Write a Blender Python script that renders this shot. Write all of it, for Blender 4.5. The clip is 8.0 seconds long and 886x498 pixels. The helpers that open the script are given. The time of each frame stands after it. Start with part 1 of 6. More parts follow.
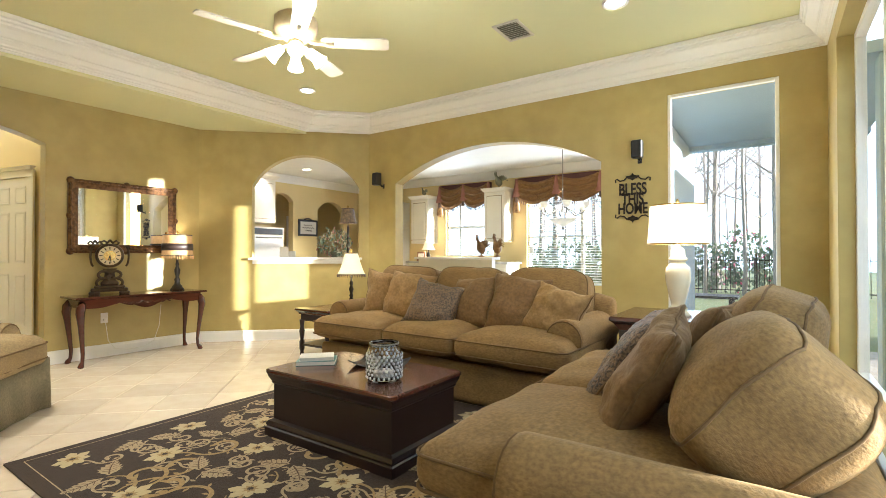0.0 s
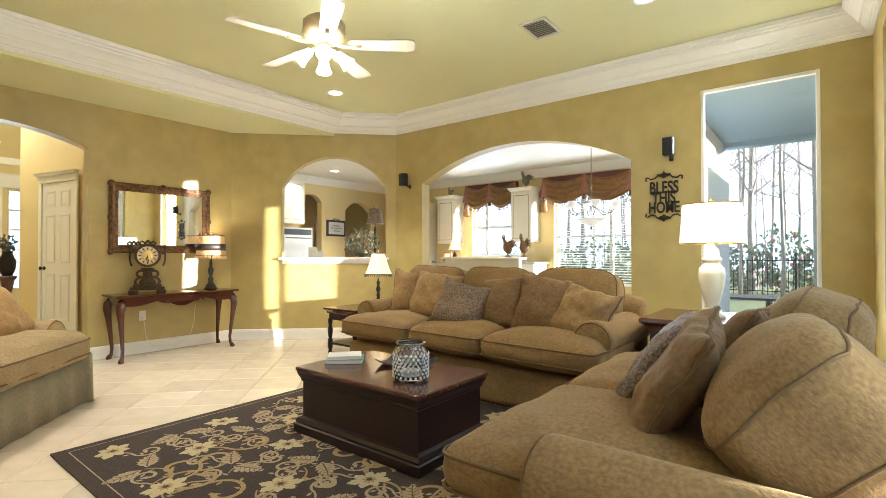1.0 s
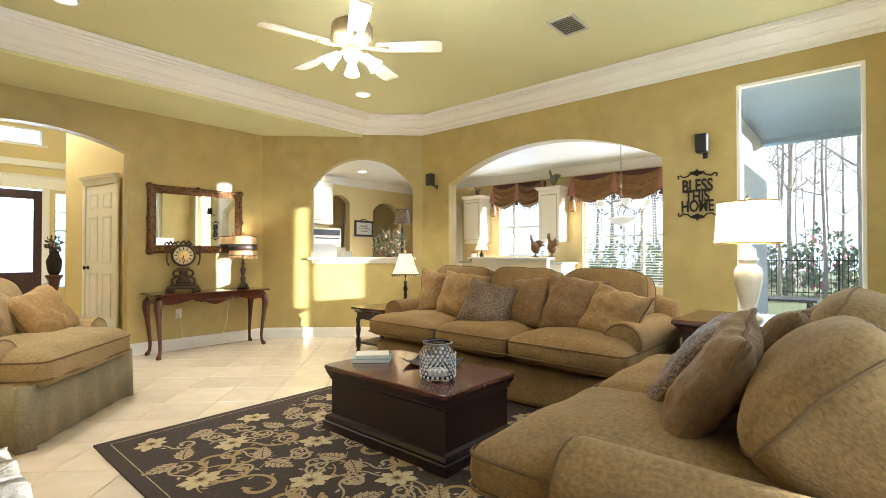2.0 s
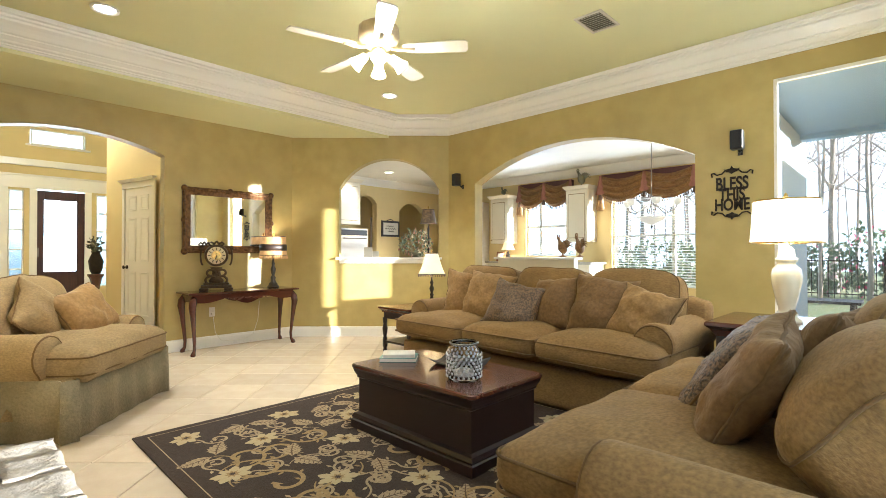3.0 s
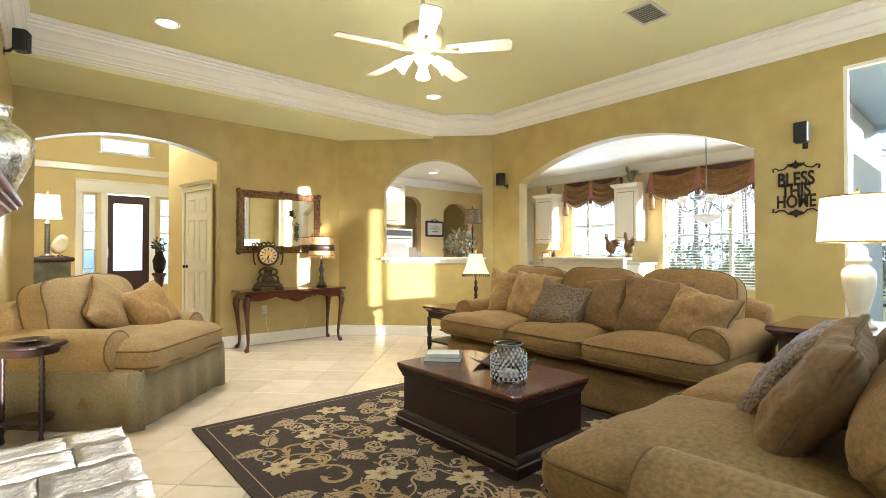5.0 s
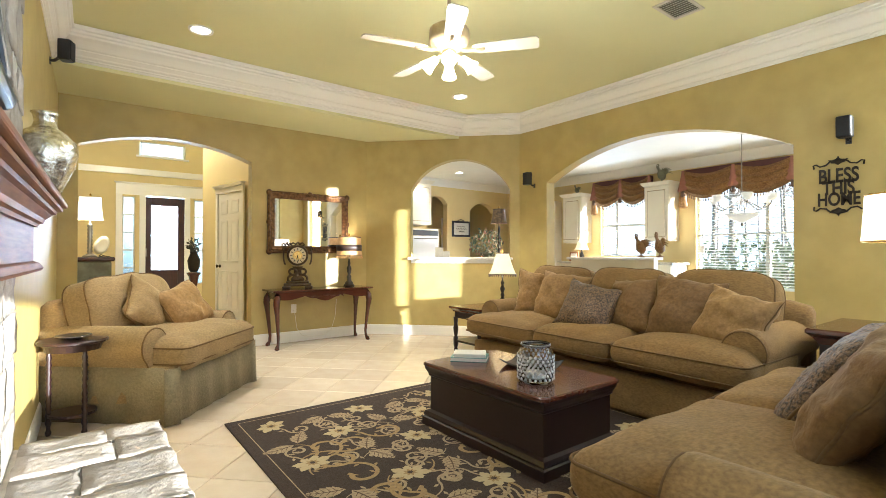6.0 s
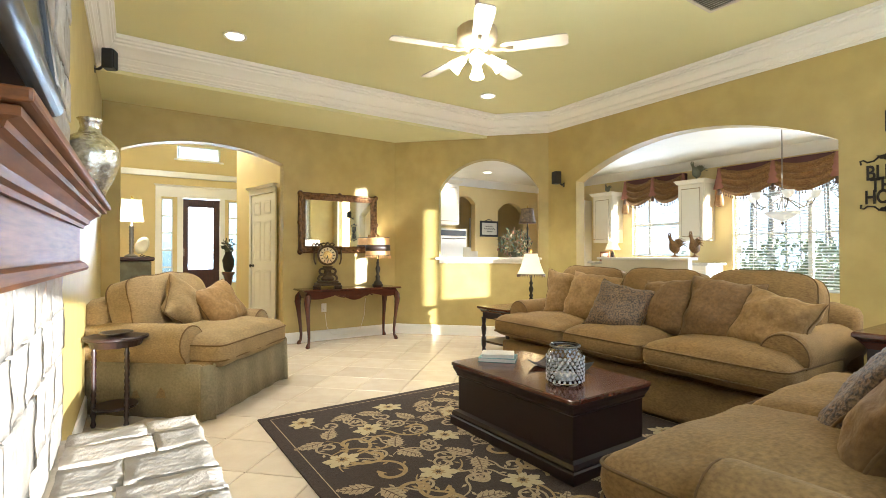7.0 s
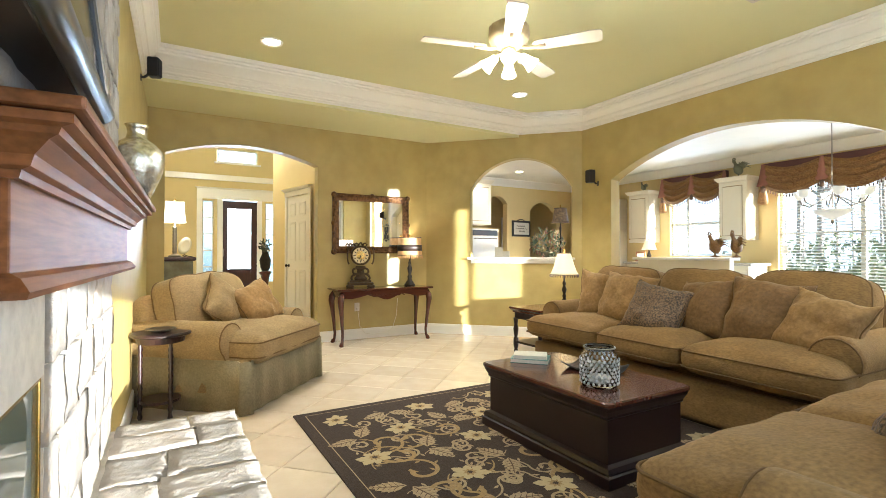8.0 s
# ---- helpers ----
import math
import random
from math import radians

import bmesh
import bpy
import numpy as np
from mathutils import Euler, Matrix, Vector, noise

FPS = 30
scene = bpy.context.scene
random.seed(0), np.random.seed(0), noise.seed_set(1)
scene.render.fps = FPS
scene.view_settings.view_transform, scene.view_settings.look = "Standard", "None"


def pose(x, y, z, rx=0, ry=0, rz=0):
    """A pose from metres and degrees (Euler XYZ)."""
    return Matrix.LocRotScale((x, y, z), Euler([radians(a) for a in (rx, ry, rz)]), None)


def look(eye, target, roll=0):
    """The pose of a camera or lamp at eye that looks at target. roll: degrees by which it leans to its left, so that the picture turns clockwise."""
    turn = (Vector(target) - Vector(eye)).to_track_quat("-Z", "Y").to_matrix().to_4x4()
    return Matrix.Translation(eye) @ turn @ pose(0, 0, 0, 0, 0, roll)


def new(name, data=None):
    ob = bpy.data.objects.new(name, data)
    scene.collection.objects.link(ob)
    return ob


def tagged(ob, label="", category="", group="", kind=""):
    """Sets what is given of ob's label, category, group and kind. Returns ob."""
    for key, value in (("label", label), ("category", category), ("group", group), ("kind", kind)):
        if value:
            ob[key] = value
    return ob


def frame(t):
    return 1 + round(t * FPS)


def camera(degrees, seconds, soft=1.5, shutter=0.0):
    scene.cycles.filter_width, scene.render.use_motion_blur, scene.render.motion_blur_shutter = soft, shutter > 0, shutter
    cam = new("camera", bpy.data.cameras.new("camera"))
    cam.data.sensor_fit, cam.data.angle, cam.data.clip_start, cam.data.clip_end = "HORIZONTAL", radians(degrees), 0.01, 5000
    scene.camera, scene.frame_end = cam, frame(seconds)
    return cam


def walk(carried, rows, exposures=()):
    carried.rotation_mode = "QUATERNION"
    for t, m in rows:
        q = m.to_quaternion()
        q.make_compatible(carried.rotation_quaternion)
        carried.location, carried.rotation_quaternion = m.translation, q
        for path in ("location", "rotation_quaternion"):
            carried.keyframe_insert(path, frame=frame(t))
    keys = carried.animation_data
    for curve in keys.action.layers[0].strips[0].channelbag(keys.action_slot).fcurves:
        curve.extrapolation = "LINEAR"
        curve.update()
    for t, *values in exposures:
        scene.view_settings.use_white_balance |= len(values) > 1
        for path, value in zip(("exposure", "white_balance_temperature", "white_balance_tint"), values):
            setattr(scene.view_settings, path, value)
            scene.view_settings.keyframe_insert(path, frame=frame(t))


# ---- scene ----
# ------------------------------------------------------------------ camera
cam = camera(85.9, 8.0, soft=0.8)
YAW = [  # seconds, yaw: the camera turns on a stand
    (0.0, 34.65), (0.5, 36.22), (1.0, 37.82), (1.5, 39.36), (3.0, 44.19), (3.5, 45.33), (4.0, 46.59), (4.5, 47.97),
    (6.0, 52.66), (6.5, 54.22), (7.0, 56.02), (7.5, 57.89), (8.0, 59.82)]
walk(cam, [(t, pose(0.0, 0.0, 1.166, 90.63, 0.0, yaw)) for t, yaw in YAW], exposures=[(0.0, 2.27, 5450, 8), (8.0, 2.27, 5450, 8)])

# ------------------------------------------------------------------ light
SUN_TO = Vector((0.935, 0.346, 0.09)).normalized()
world = bpy.data.worlds.new("sky")
scene.world = world
world.use_nodes = True
wn = world.node_tree
sky = wn.nodes.new("ShaderNodeTexSky")
sky.sky_type, sky.sun_disc = "NISHITA", False
sky.sun_elevation, sky.sun_rotation = math.asin(SUN_TO.z), math.atan2(SUN_TO.x, SUN_TO.y)
wn.links.new(sky.outputs[0], wn.nodes["Background"].inputs[0])
wn.nodes["Background"].inputs[1].default_value = 0.14


def lamp(name, kind, energy, colour, m, **more):
    data = bpy.data.lights.new(name, kind)
    data.energy, data.color = energy, colour
    for k, v in more.items():
        if k == "size":
            data.shape, data.size, data.size_y = "RECTANGLE", v[0], v[1]
        elif k == "angle":
            data.angle = v
        elif k == "radius":
            data.shadow_soft_size = v
        elif k == "spot":
            data.spot_size, data.spot_blend = v, 0.6
    ob = new(name, data)
    ob.matrix_world = m
    return ob


WARM, DAY = (1.0, 0.90, 0.74), (0.78, 0.89, 1.0)
lamp("sun", "SUN", 6.2, (1.0, 0.92, 0.79), look(SUN_TO * 20, (0, 0, 0)), angle=radians(0.6))

# ------------------------------------------------------------------ materials


def mat(name, base, rough=0.6, metal=0.0, grain=0.0, scale=30.0, second=None, bump=0.0, bump_scale=60.0, emit=0.0,
        stretch=(1, 1, 1), sheen=0.0, trans=0.0, coat=0.0, detail=6.0, big=0.0, big_scale=1.2, island=0.0, alpha=1.0):
    """A surface: base colour varied by fine grain and by broad patches towards a second colour, with fine relief."""
    m = bpy.data.materials.new(name)
    m.use_nodes = True
    nt = m.node_tree
    b = nt.nodes["Principled BSDF"]
    b.inputs["Roughness"].default_value, b.inputs["Metallic"].default_value = rough, metal
    second = second or tuple(c * 0.6 for c in base)
    tc = nt.nodes.new("ShaderNodeTexCoord")
    mp = nt.nodes.new("ShaderNodeMapping")
    mp.inputs["Scale"].default_value = stretch
    nt.links.new(tc.outputs["Object"], mp.inputs[0])
    colour = None
    for amount, sc, det in ((grain, scale, detail), (big, big_scale, 3.0)):
        if amount <= 0:
            continue
        n = nt.nodes.new("ShaderNodeTexNoise")
        n.inputs["Scale"].default_value, n.inputs["Detail"].default_value = sc, det
        nt.links.new(mp.outputs[0], n.inputs["Vector"])
        r = nt.nodes.new("ShaderNodeMapRange")
        r.inputs[1].default_value, r.inputs[2].default_value = 0.35, 0.68
        r.inputs[3].default_value, r.inputs[4].default_value = 0.0, amount
        nt.links.new(n.outputs[0], r.inputs[0])
        mx = nt.nodes.new("ShaderNodeMix")
        mx.data_type = "RGBA"
        nt.links.new(r.outputs[0], mx.inputs[0])
        if colour is None:
            mx.inputs[6].default_value = (*base, 1)
        else:
            nt.links.new(colour, mx.inputs[6])
        mx.inputs[7].default_value = (*second, 1)
        colour = mx.outputs[2]
    if island > 0:
        oi = nt.nodes.new("ShaderNodeObjectInfo")
        hs = nt.nodes.new("ShaderNodeHueSaturation")
        r = nt.nodes.new("ShaderNodeMapRange")
        r.inputs[3].default_value, r.inputs[4].default_value = 1 - island, 1 + island
        nt.links.new(oi.outputs["Random"], r.inputs[0])
        nt.links.new(r.outputs[0], hs.inputs["Value"])
        if colour is None:
            hs.inputs["Color"].default_value = (*base, 1)
        else:
            nt.links.new(colour, hs.inputs["Color"])
        colour = hs.outputs[0]
    if colour is None:
        b.inputs["Base Color"].default_value = (*base, 1)
    else:
        nt.links.new(colour, b.inputs["Base Color"])
    if bump > 0:
        n = nt.nodes.new("ShaderNodeTexNoise")
        n.inputs["Scale"].default_value, n.inputs["Detail"].default_value = bump_scale, 5.0
        nt.links.new(mp.outputs[0], n.inputs["Vector"])
        bp = nt.nodes.new("ShaderNodeBump")
        bp.inputs["Strength"].default_value, bp.inputs["Distance"].default_value = bump, 0.01
        nt.links.new(n.outputs[0], bp.inputs["Height"])
        nt.links.new(bp.outputs[0], b.inputs["Normal"])
    if sheen:
        b.inputs["Specular IOR Level"].default_value = 0.2
        b.inputs["Sheen Weight"].default_value, b.inputs["Sheen Roughness"].default_value = sheen, 0.4
        b.inputs["Sheen Tint"].default_value = (1.0, 0.74, 0.38, 1)
    if trans:
        b.inputs["Transmission Weight"].default_value = trans
    if coat:
        b.inputs["Coat Weight"].default_value, b.inputs["Coat Roughness"].default_value = coat, 0.08
    if emit:
        b.inputs["Emission Color"].default_value, b.inputs["Emission Strength"].default_value = (*base, 1), emit
    if alpha < 1:
        b.inputs["Alpha"].default_value = alpha
    return m


M = {
    "wall": mat("gold_plaster", (0.49, 0.382, 0.132), 0.5, grain=0.45, scale=5.0, second=(0.35, 0.26, 0.075), big=0.45, big_scale=1.3, bump=0.12, bump_scale=25),
    "ceiling": mat("ceiling_paint", (0.68, 0.64, 0.34), 0.8, grain=0.2, scale=3.0, second=(0.62, 0.58, 0.30), bump=0.08, bump_scale=90),
    "cream_wall": mat("kitchen_paint", (0.66, 0.52, 0.24), 0.7, grain=0.25, scale=4.0, second=(0.58, 0.45, 0.20)),
    "white_ceiling": mat("white_ceiling_paint", (0.80, 0.76, 0.66), 0.8, grain=0.1, scale=4.0),
    "trim": mat("white_gloss_trim", (0.80, 0.76, 0.68), 0.28, grain=0.08, scale=20, second=(0.72, 0.67, 0.58)),
    "cream": mat("cream_cabinet_paint", (0.78, 0.71, 0.56), 0.4, grain=0.15, scale=9, second=(0.66, 0.58, 0.42)),
    "tile": mat("beige_stone_tile", (0.62, 0.52, 0.39), 0.22, grain=0.5, scale=7.0, second=(0.53, 0.42, 0.30), big=0.3, big_scale=2.0, bump=0.05, island=0.07),
    "grout": mat("grout", (0.40, 0.33, 0.24), 0.9, grain=0.4, scale=40),
    "chenille": mat("tan_chenille", (0.265, 0.158, 0.054), 0.8, grain=0.6, scale=55, second=(0.105, 0.06, 0.021), big=0.3, big_scale=5.0, bump=0.3, bump_scale=70, stretch=(1, 1.2, 2.0), detail=12, sheen=0.16),
    "chenille_light": mat("sage_tan_chenille", (0.32, 0.222, 0.10), 0.8, grain=0.6, scale=55, second=(0.16, 0.11, 0.052), big=0.35, big_scale=5.0, bump=0.3, bump_scale=70, stretch=(1, 1.2, 2.0), detail=12, sheen=0.14),
    "sage": mat("sage_chenille", (0.25, 0.20, 0.115), 0.85, grain=0.7, scale=60, second=(0.15, 0.13, 0.075), big=0.5, big_scale=4.0, bump=0.45, bump_scale=90, sheen=0.2),
    "piping": mat("brown_piping", (0.15, 0.088, 0.034), 0.85, grain=0.4, scale=80, sheen=0.03),
    "velvet": mat("brown_tan_velvet", (0.19, 0.108, 0.04), 0.7, grain=0.55, scale=45, second=(0.085, 0.045, 0.017), big=0.3, big_scale=9.0, bump=0.6, bump_scale=30, detail=9, sheen=0.2),
    "velvet_gold": mat("golden_tan_velvet", (0.31, 0.185, 0.066), 0.7, grain=0.5, scale=45, second=(0.13, 0.072, 0.025), big=0.3, big_scale=9.0, bump=0.6, bump_scale=30, detail=9, sheen=0.2),
    "textured": mat("bronze_dotted_weave", (0.20, 0.118, 0.052), 0.5, grain=1.0, scale=85, second=(0.022, 0.013, 0.008), bump=0.8, bump_scale=85, detail=1.5),
    "mahogany": mat("dark_mahogany", (0.016, 0.005, 0.0045), 0.34, grain=0.4, scale=6, second=(0.009, 0.0035, 0.003), stretch=(1, 12, 12), coat=0.08),
    "cherry": mat("cherry_wood", (0.085, 0.022, 0.011), 0.18, grain=0.6, scale=5, second=(0.042, 0.012, 0.007), stretch=(1, 10, 10), coat=0.4),
    "oak": mat("honey_stained_wood", (0.27, 0.105, 0.036), 0.55, grain=0.8, scale=5, second=(0.14, 0.05, 0.016), stretch=(1, 9, 14)),
    "black": mat("black_plastic", (0.012, 0.012, 0.013), 0.35, grain=0.2, scale=60),
    "iron": mat("black_iron", (0.02, 0.016, 0.012), 0.5, metal=0.6, grain=0.4, scale=40, second=(0.06, 0.04, 0.02), bump=0.2),
    "gilt": mat("antique_gilt", (0.22, 0.115, 0.045), 0.35, metal=0.6, grain=0.9, scale=26, second=(0.045, 0.018, 0.010), bump=0.8, bump_scale=45),
    "bronze": mat("dark_gilt_bronze", (0.10, 0.062, 0.03), 0.4, metal=0.6, grain=0.7, scale=30, second=(0.03, 0.02, 0.014), bump=0.4),
    "brass": mat("brass", (0.7, 0.48, 0.16), 0.25, metal=1.0, grain=0.3, scale=20),
    "nickel": mat("dark_nickel", (0.25, 0.23, 0.2), 0.3, metal=1.0),
    "silver": mat("silver_bezel", (0.10, 0.115, 0.135), 0.34, metal=0.8),
    "mirror": mat("mirror_glass", (0.93, 0.93, 0.92), 0.02, metal=1.0),
    "stone": mat("limestone", (0.40, 0.37, 0.33), 0.85, grain=0.75, scale=16, second=(0.30, 0.26, 0.21), big=0.4, big_scale=3.0, bump=0.9, bump_scale=34, island=0.2),
    "mortar": mat("mortar", (0.60, 0.55, 0.47), 0.95, grain=0.4, scale=30, bump=0.5),
    "firebrick": mat("sooty_firebrick", (0.05, 0.045, 0.04), 0.95, grain=0.6, scale=12),
    "ceramic": mat("ivory_glazed_ceramic", (0.78, 0.70, 0.50), 0.2, grain=0.3, scale=6, second=(0.62, 0.52, 0.32), coat=0.5),
    "shade": mat("white_linen_shade", (0.95, 0.86, 0.66), 0.8, grain=0.1, scale=60, emit=0.65),
    "shade_warm": mat("cream_pleated_shade", (0.78, 0.60, 0.33), 0.8, grain=0.15, scale=40, emit=0.25),
    "bulb": mat("lit_frosted_glass", (1.0, 0.86, 0.58), 0.4, emit=2.4),
    "can": mat("lit_downlight", (1.0, 0.88, 0.66), 0.4, emit=3.4),
    "fan_white": mat("cream_fan_enamel", (0.56, 0.49, 0.37), 0.4, grain=0.1, scale=12),
    "fan_metal": mat("antique_cream_metal", (0.58, 0.46, 0.28), 0.4, metal=0.2, grain=0.6, scale=14, second=(0.34, 0.22, 0.1)),
    "glass": mat("clear_glass", (1, 1, 1), 0.02, trans=1.0),
    "pane": mat("window_glass", (1, 1, 1), 0.0, alpha=0.04),
    "leather": mat("old_book_leather", (0.11, 0.035, 0.014), 0.45, grain=0.6, scale=16, second=(0.04, 0.015, 0.01)),
    "paper": mat("paper", (0.62, 0.59, 0.52), 0.8, grain=0.2, scale=70),
    "teal": mat("teal_book_cover", (0.06, 0.20, 0.17), 0.4, grain=0.3, scale=25),
    "lawn": mat("lawn", (0.13, 0.20, 0.055), 0.9, grain=0.8, scale=14, second=(0.26, 0.22, 0.08), big=0.4, big_scale=0.6),
    "bark": mat("grey_bark", (0.34, 0.30, 0.28), 0.9, grain=0.7, scale=14, second=(0.20, 0.17, 0.16), stretch=(1, 1, 0.2), bump=0.6),
    "leaf": mat("azalea_leaf", (0.12, 0.17, 0.10), 0.6, grain=0.6, scale=8, second=(0.18, 0.20, 0.11)),
    "pink": mat("pink_blossom", (0.72, 0.10, 0.22), 0.6, grain=0.4, scale=15),
    "soffit_blue": mat("blue_grey_patio_ceiling", (0.22, 0.29, 0.35), 0.7, grain=0.2, scale=3),
    "valance": mat("copper_damask", (0.12, 0.05, 0.02), 0.42, grain=0.8, scale=60, second=(0.34, 0.20, 0.07), detail=3, big=0.25, big_scale=14, sheen=0.2),
    "valance_pink": mat("rose_jabot_lining", (0.30, 0.12, 0.075), 0.6, grain=0.3, scale=25),
    "blind": mat("white_blind_slat", (0.82, 0.82, 0.80), 0.45),
    "door_wood": mat("dark_mahogany_door", (0.05, 0.012, 0.008), 0.35, grain=0.7, scale=5, second=(0.018, 0.006, 0.005), stretch=(12, 12, 1)),
    "leaded": mat("frosted_leaded_glass", (0.85, 0.92, 0.95), 0.25, trans=0.9, grain=0.2, scale=25),
    "patina": mat("sage_painted_chest", (0.20, 0.20, 0.12), 0.5, grain=0.7, scale=9, second=(0.10, 0.08, 0.04)),
    "mercury": mat("mercury_glass", (0.88, 0.84, 0.72), 0.24, metal=0.9, grain=0.9, scale=55, second=(0.40, 0.36, 0.27), bump=0.5, bump_scale=55),
    "fringe": mat("dark_bead_fringe", (0.09, 0.05, 0.03), 0.5),
    "outlet": mat("ivory_plastic", (0.75, 0.70, 0.58), 0.4),
    "brick": mat("pale_brick", (0.50, 0.42, 0.34), 0.9, grain=0.6, scale=10),
    "granite": mat("pale_granite", (0.60, 0.56, 0.48), 0.2, grain=0.7, scale=50, second=(0.35, 0.3, 0.24)),
    "screen": mat("dark_screen", (0.006, 0.008, 0.011), 0.12),
}

# ------------------------------------------------------------------ mesh helpers


def thing(name, m, label, category, group="", kind=""):
    ob = new(name)
    ob.empty_display_size = 0.1
    ob.matrix_world = m
    return tagged(ob, label, category, group, kind)


def part(name, bm, material, parent=None, label="", smooth=False):
    """Links a bmesh as one mesh object, under a thing or a part where one is given."""
    bmesh.ops.recalc_face_normals(bm, faces=bm.faces)
    me = bpy.data.meshes.new(name)
    bm.to_mesh(me)
    bm.free()
    if smooth:
        me.shade_smooth()
    me.materials.append(M[material] if isinstance(material, str) else material)
    ob = new(name, me)
    if parent:
        ob.parent = parent
    return tagged(ob, label)


def structure(name, bm, material, label, category, smooth=False):
    return tagged(part(name, bm, material, smooth=smooth), label, category, kind="structure")


def add_box(bm, x0, x1, y0, y1, z0, z1, bevel=0.0, m=None):
    r = bmesh.ops.create_cube(bm, size=1.0)
    vs = r["verts"]
    bmesh.ops.transform(bm, matrix=Matrix.Translation(((x0 + x1) / 2, (y0 + y1) / 2, (z0 + z1) / 2)) @ Matrix.Diagonal((abs(x1 - x0), abs(y1 - y0), abs(z1 - z0), 1)), verts=vs)
    if bevel:
        es = list({e for v in vs for e in v.link_edges})
        r = bmesh.ops.bevel(bm, geom=es, offset=bevel, segments=2, affect="EDGES", profile=0.5)
        vs = list({v for f in r["faces"] for v in f.verts} | {v for v in vs if v.is_valid})
    if m is not None:
        bmesh.ops.transform(bm, matrix=m, verts=vs)
    return bm


def box(x0, x1, y0, y1, z0, z1, bevel=0.0):
    return add_box(bmesh.new(), x0, x1, y0, y1, z0, z1, bevel)


def add_lathe(bm, prof, n=24, m=None, flute=0.0, flutes=0):
    """Turns a profile of (radius, height) round the z axis."""
    rings = []
    for r, z in prof:
        ring = []
        for i in range(n):
            a = math.tau * i / n
            q = r * (1 + (flute * math.cos(flutes * a) if flutes else 0))
            p = Vector((q * math.cos(a), q * math.sin(a), z))
            ring.append(bm.verts.new(m @ p if m is not None else p))
        rings.append(ring)
    for a, b in zip(rings, rings[1:]):
        for i in range(n):
            bm.faces.new((a[i], a[(i + 1) % n], b[(i + 1) % n], b[i]))
    if prof[0][0] > 1e-4:
        bm.faces.new(rings[0][::-1])
    if prof[-1][0] > 1e-4:
        bm.faces.new(rings[-1])
    return bm


def lathe(prof, n=24, flute=0.0, flutes=0):
    return add_lathe(bmesh.new(), prof, n, None, flute, flutes)


def add_tube(bm, pts, r, n=8, closed=False, taper=None):
    """A round bar along points; taper gives the radius at each point."""
    pts = [Vector(p) for p in pts]
    k = len(pts)
    rings, up = [], None
    for i, p in enumerate(pts):
        d = (pts[(i + 1) % k] - pts[i - 1]) if closed else (pts[min(i + 1, k - 1)] - pts[max(i - 1, 0)])
        d.normalize()
        if up is None:
            up = Vector((0, 0, 1)) if abs(d.z) < 0.9 else Vector((1, 0, 0))
        side = d.cross(up).normalized()
        up = side.cross(d).normalized()
        q = taper[i] if taper else r
        rings.append([bm.verts.new(p + q * (math.cos(math.tau * j / n) * side + math.sin(math.tau * j / n) * up)) for j in range(n)])
    for i in range(k if closed else k - 1):
        a, b = rings[i], rings[(i + 1) % k]
        for j in range(n):
            bm.faces.new((a[j], a[(j + 1) % n], b[(j + 1) % n], b[j]))
    if not closed:
        bm.faces.new(rings[0][::-1])
        bm.faces.new(rings[-1])
    return bm


def tube(pts, r, n=8, closed=False, taper=None):
    return add_tube(bmesh.new(), pts, r, n, closed, taper)


def sweep(loop, prof, closed=True, wide=None):
    """A moulding: a profile of (inward, height) run along a plan of points, mitred, inside on the left of the way; wide: how far each run reaches inwards."""
    bm = bmesh.new()
    k = len(loop)
    wide = wide or [1.0] * k
    rings = []
    for i in range(k):
        p = Vector(loop[i])
        a = (p - Vector(loop[i - 1])).normalized() if (closed or i > 0) else None
        b = (Vector(loop[(i + 1) % k]) - p).normalized() if (closed or i < k - 1) else None
        a, b = a or b, b or a
        wa, wb = wide[i - 1] if (closed or i > 0) else wide[i], wide[i] if (closed or i < k - 1) else wide[i - 1]
        na, nb = Vector((-a.y, a.x)), Vector((-b.y, b.x))
        det = na.x * nb.y - na.y * nb.x
        if abs(det) < 1e-6:
            mit = na * wa
        else:
            mit = Vector(((wa * nb.y - wb * na.y) / det, (na.x * wb - nb.x * wa) / det))
        rings.append([bm.verts.new((p.x + mit.x * d, p.y + mit.y * d, z)) for d, z in prof])
    n = len(prof)
    for i in range(k if closed else k - 1):
        a, b = rings[i], rings[(i + 1) % k]
        for j in range(n):
            bm.faces.new((a[j], b[j], b[(j + 1) % n], a[(j + 1) % n]))
    if not closed:
        bm.faces.new(rings[0])
        bm.faces.new(rings[-1][::-1])
    return bm


def arch_top(u, u0, u1, zs, zt):
    if zt <= zs:
        return zs
    h, w = zt - zs, (u1 - u0) / 2
    r = (w * w + h * h) / (2 * h)
    return zt - r + math.sqrt(max(r * r - (u - (u0 + u1) / 2) ** 2, 0))


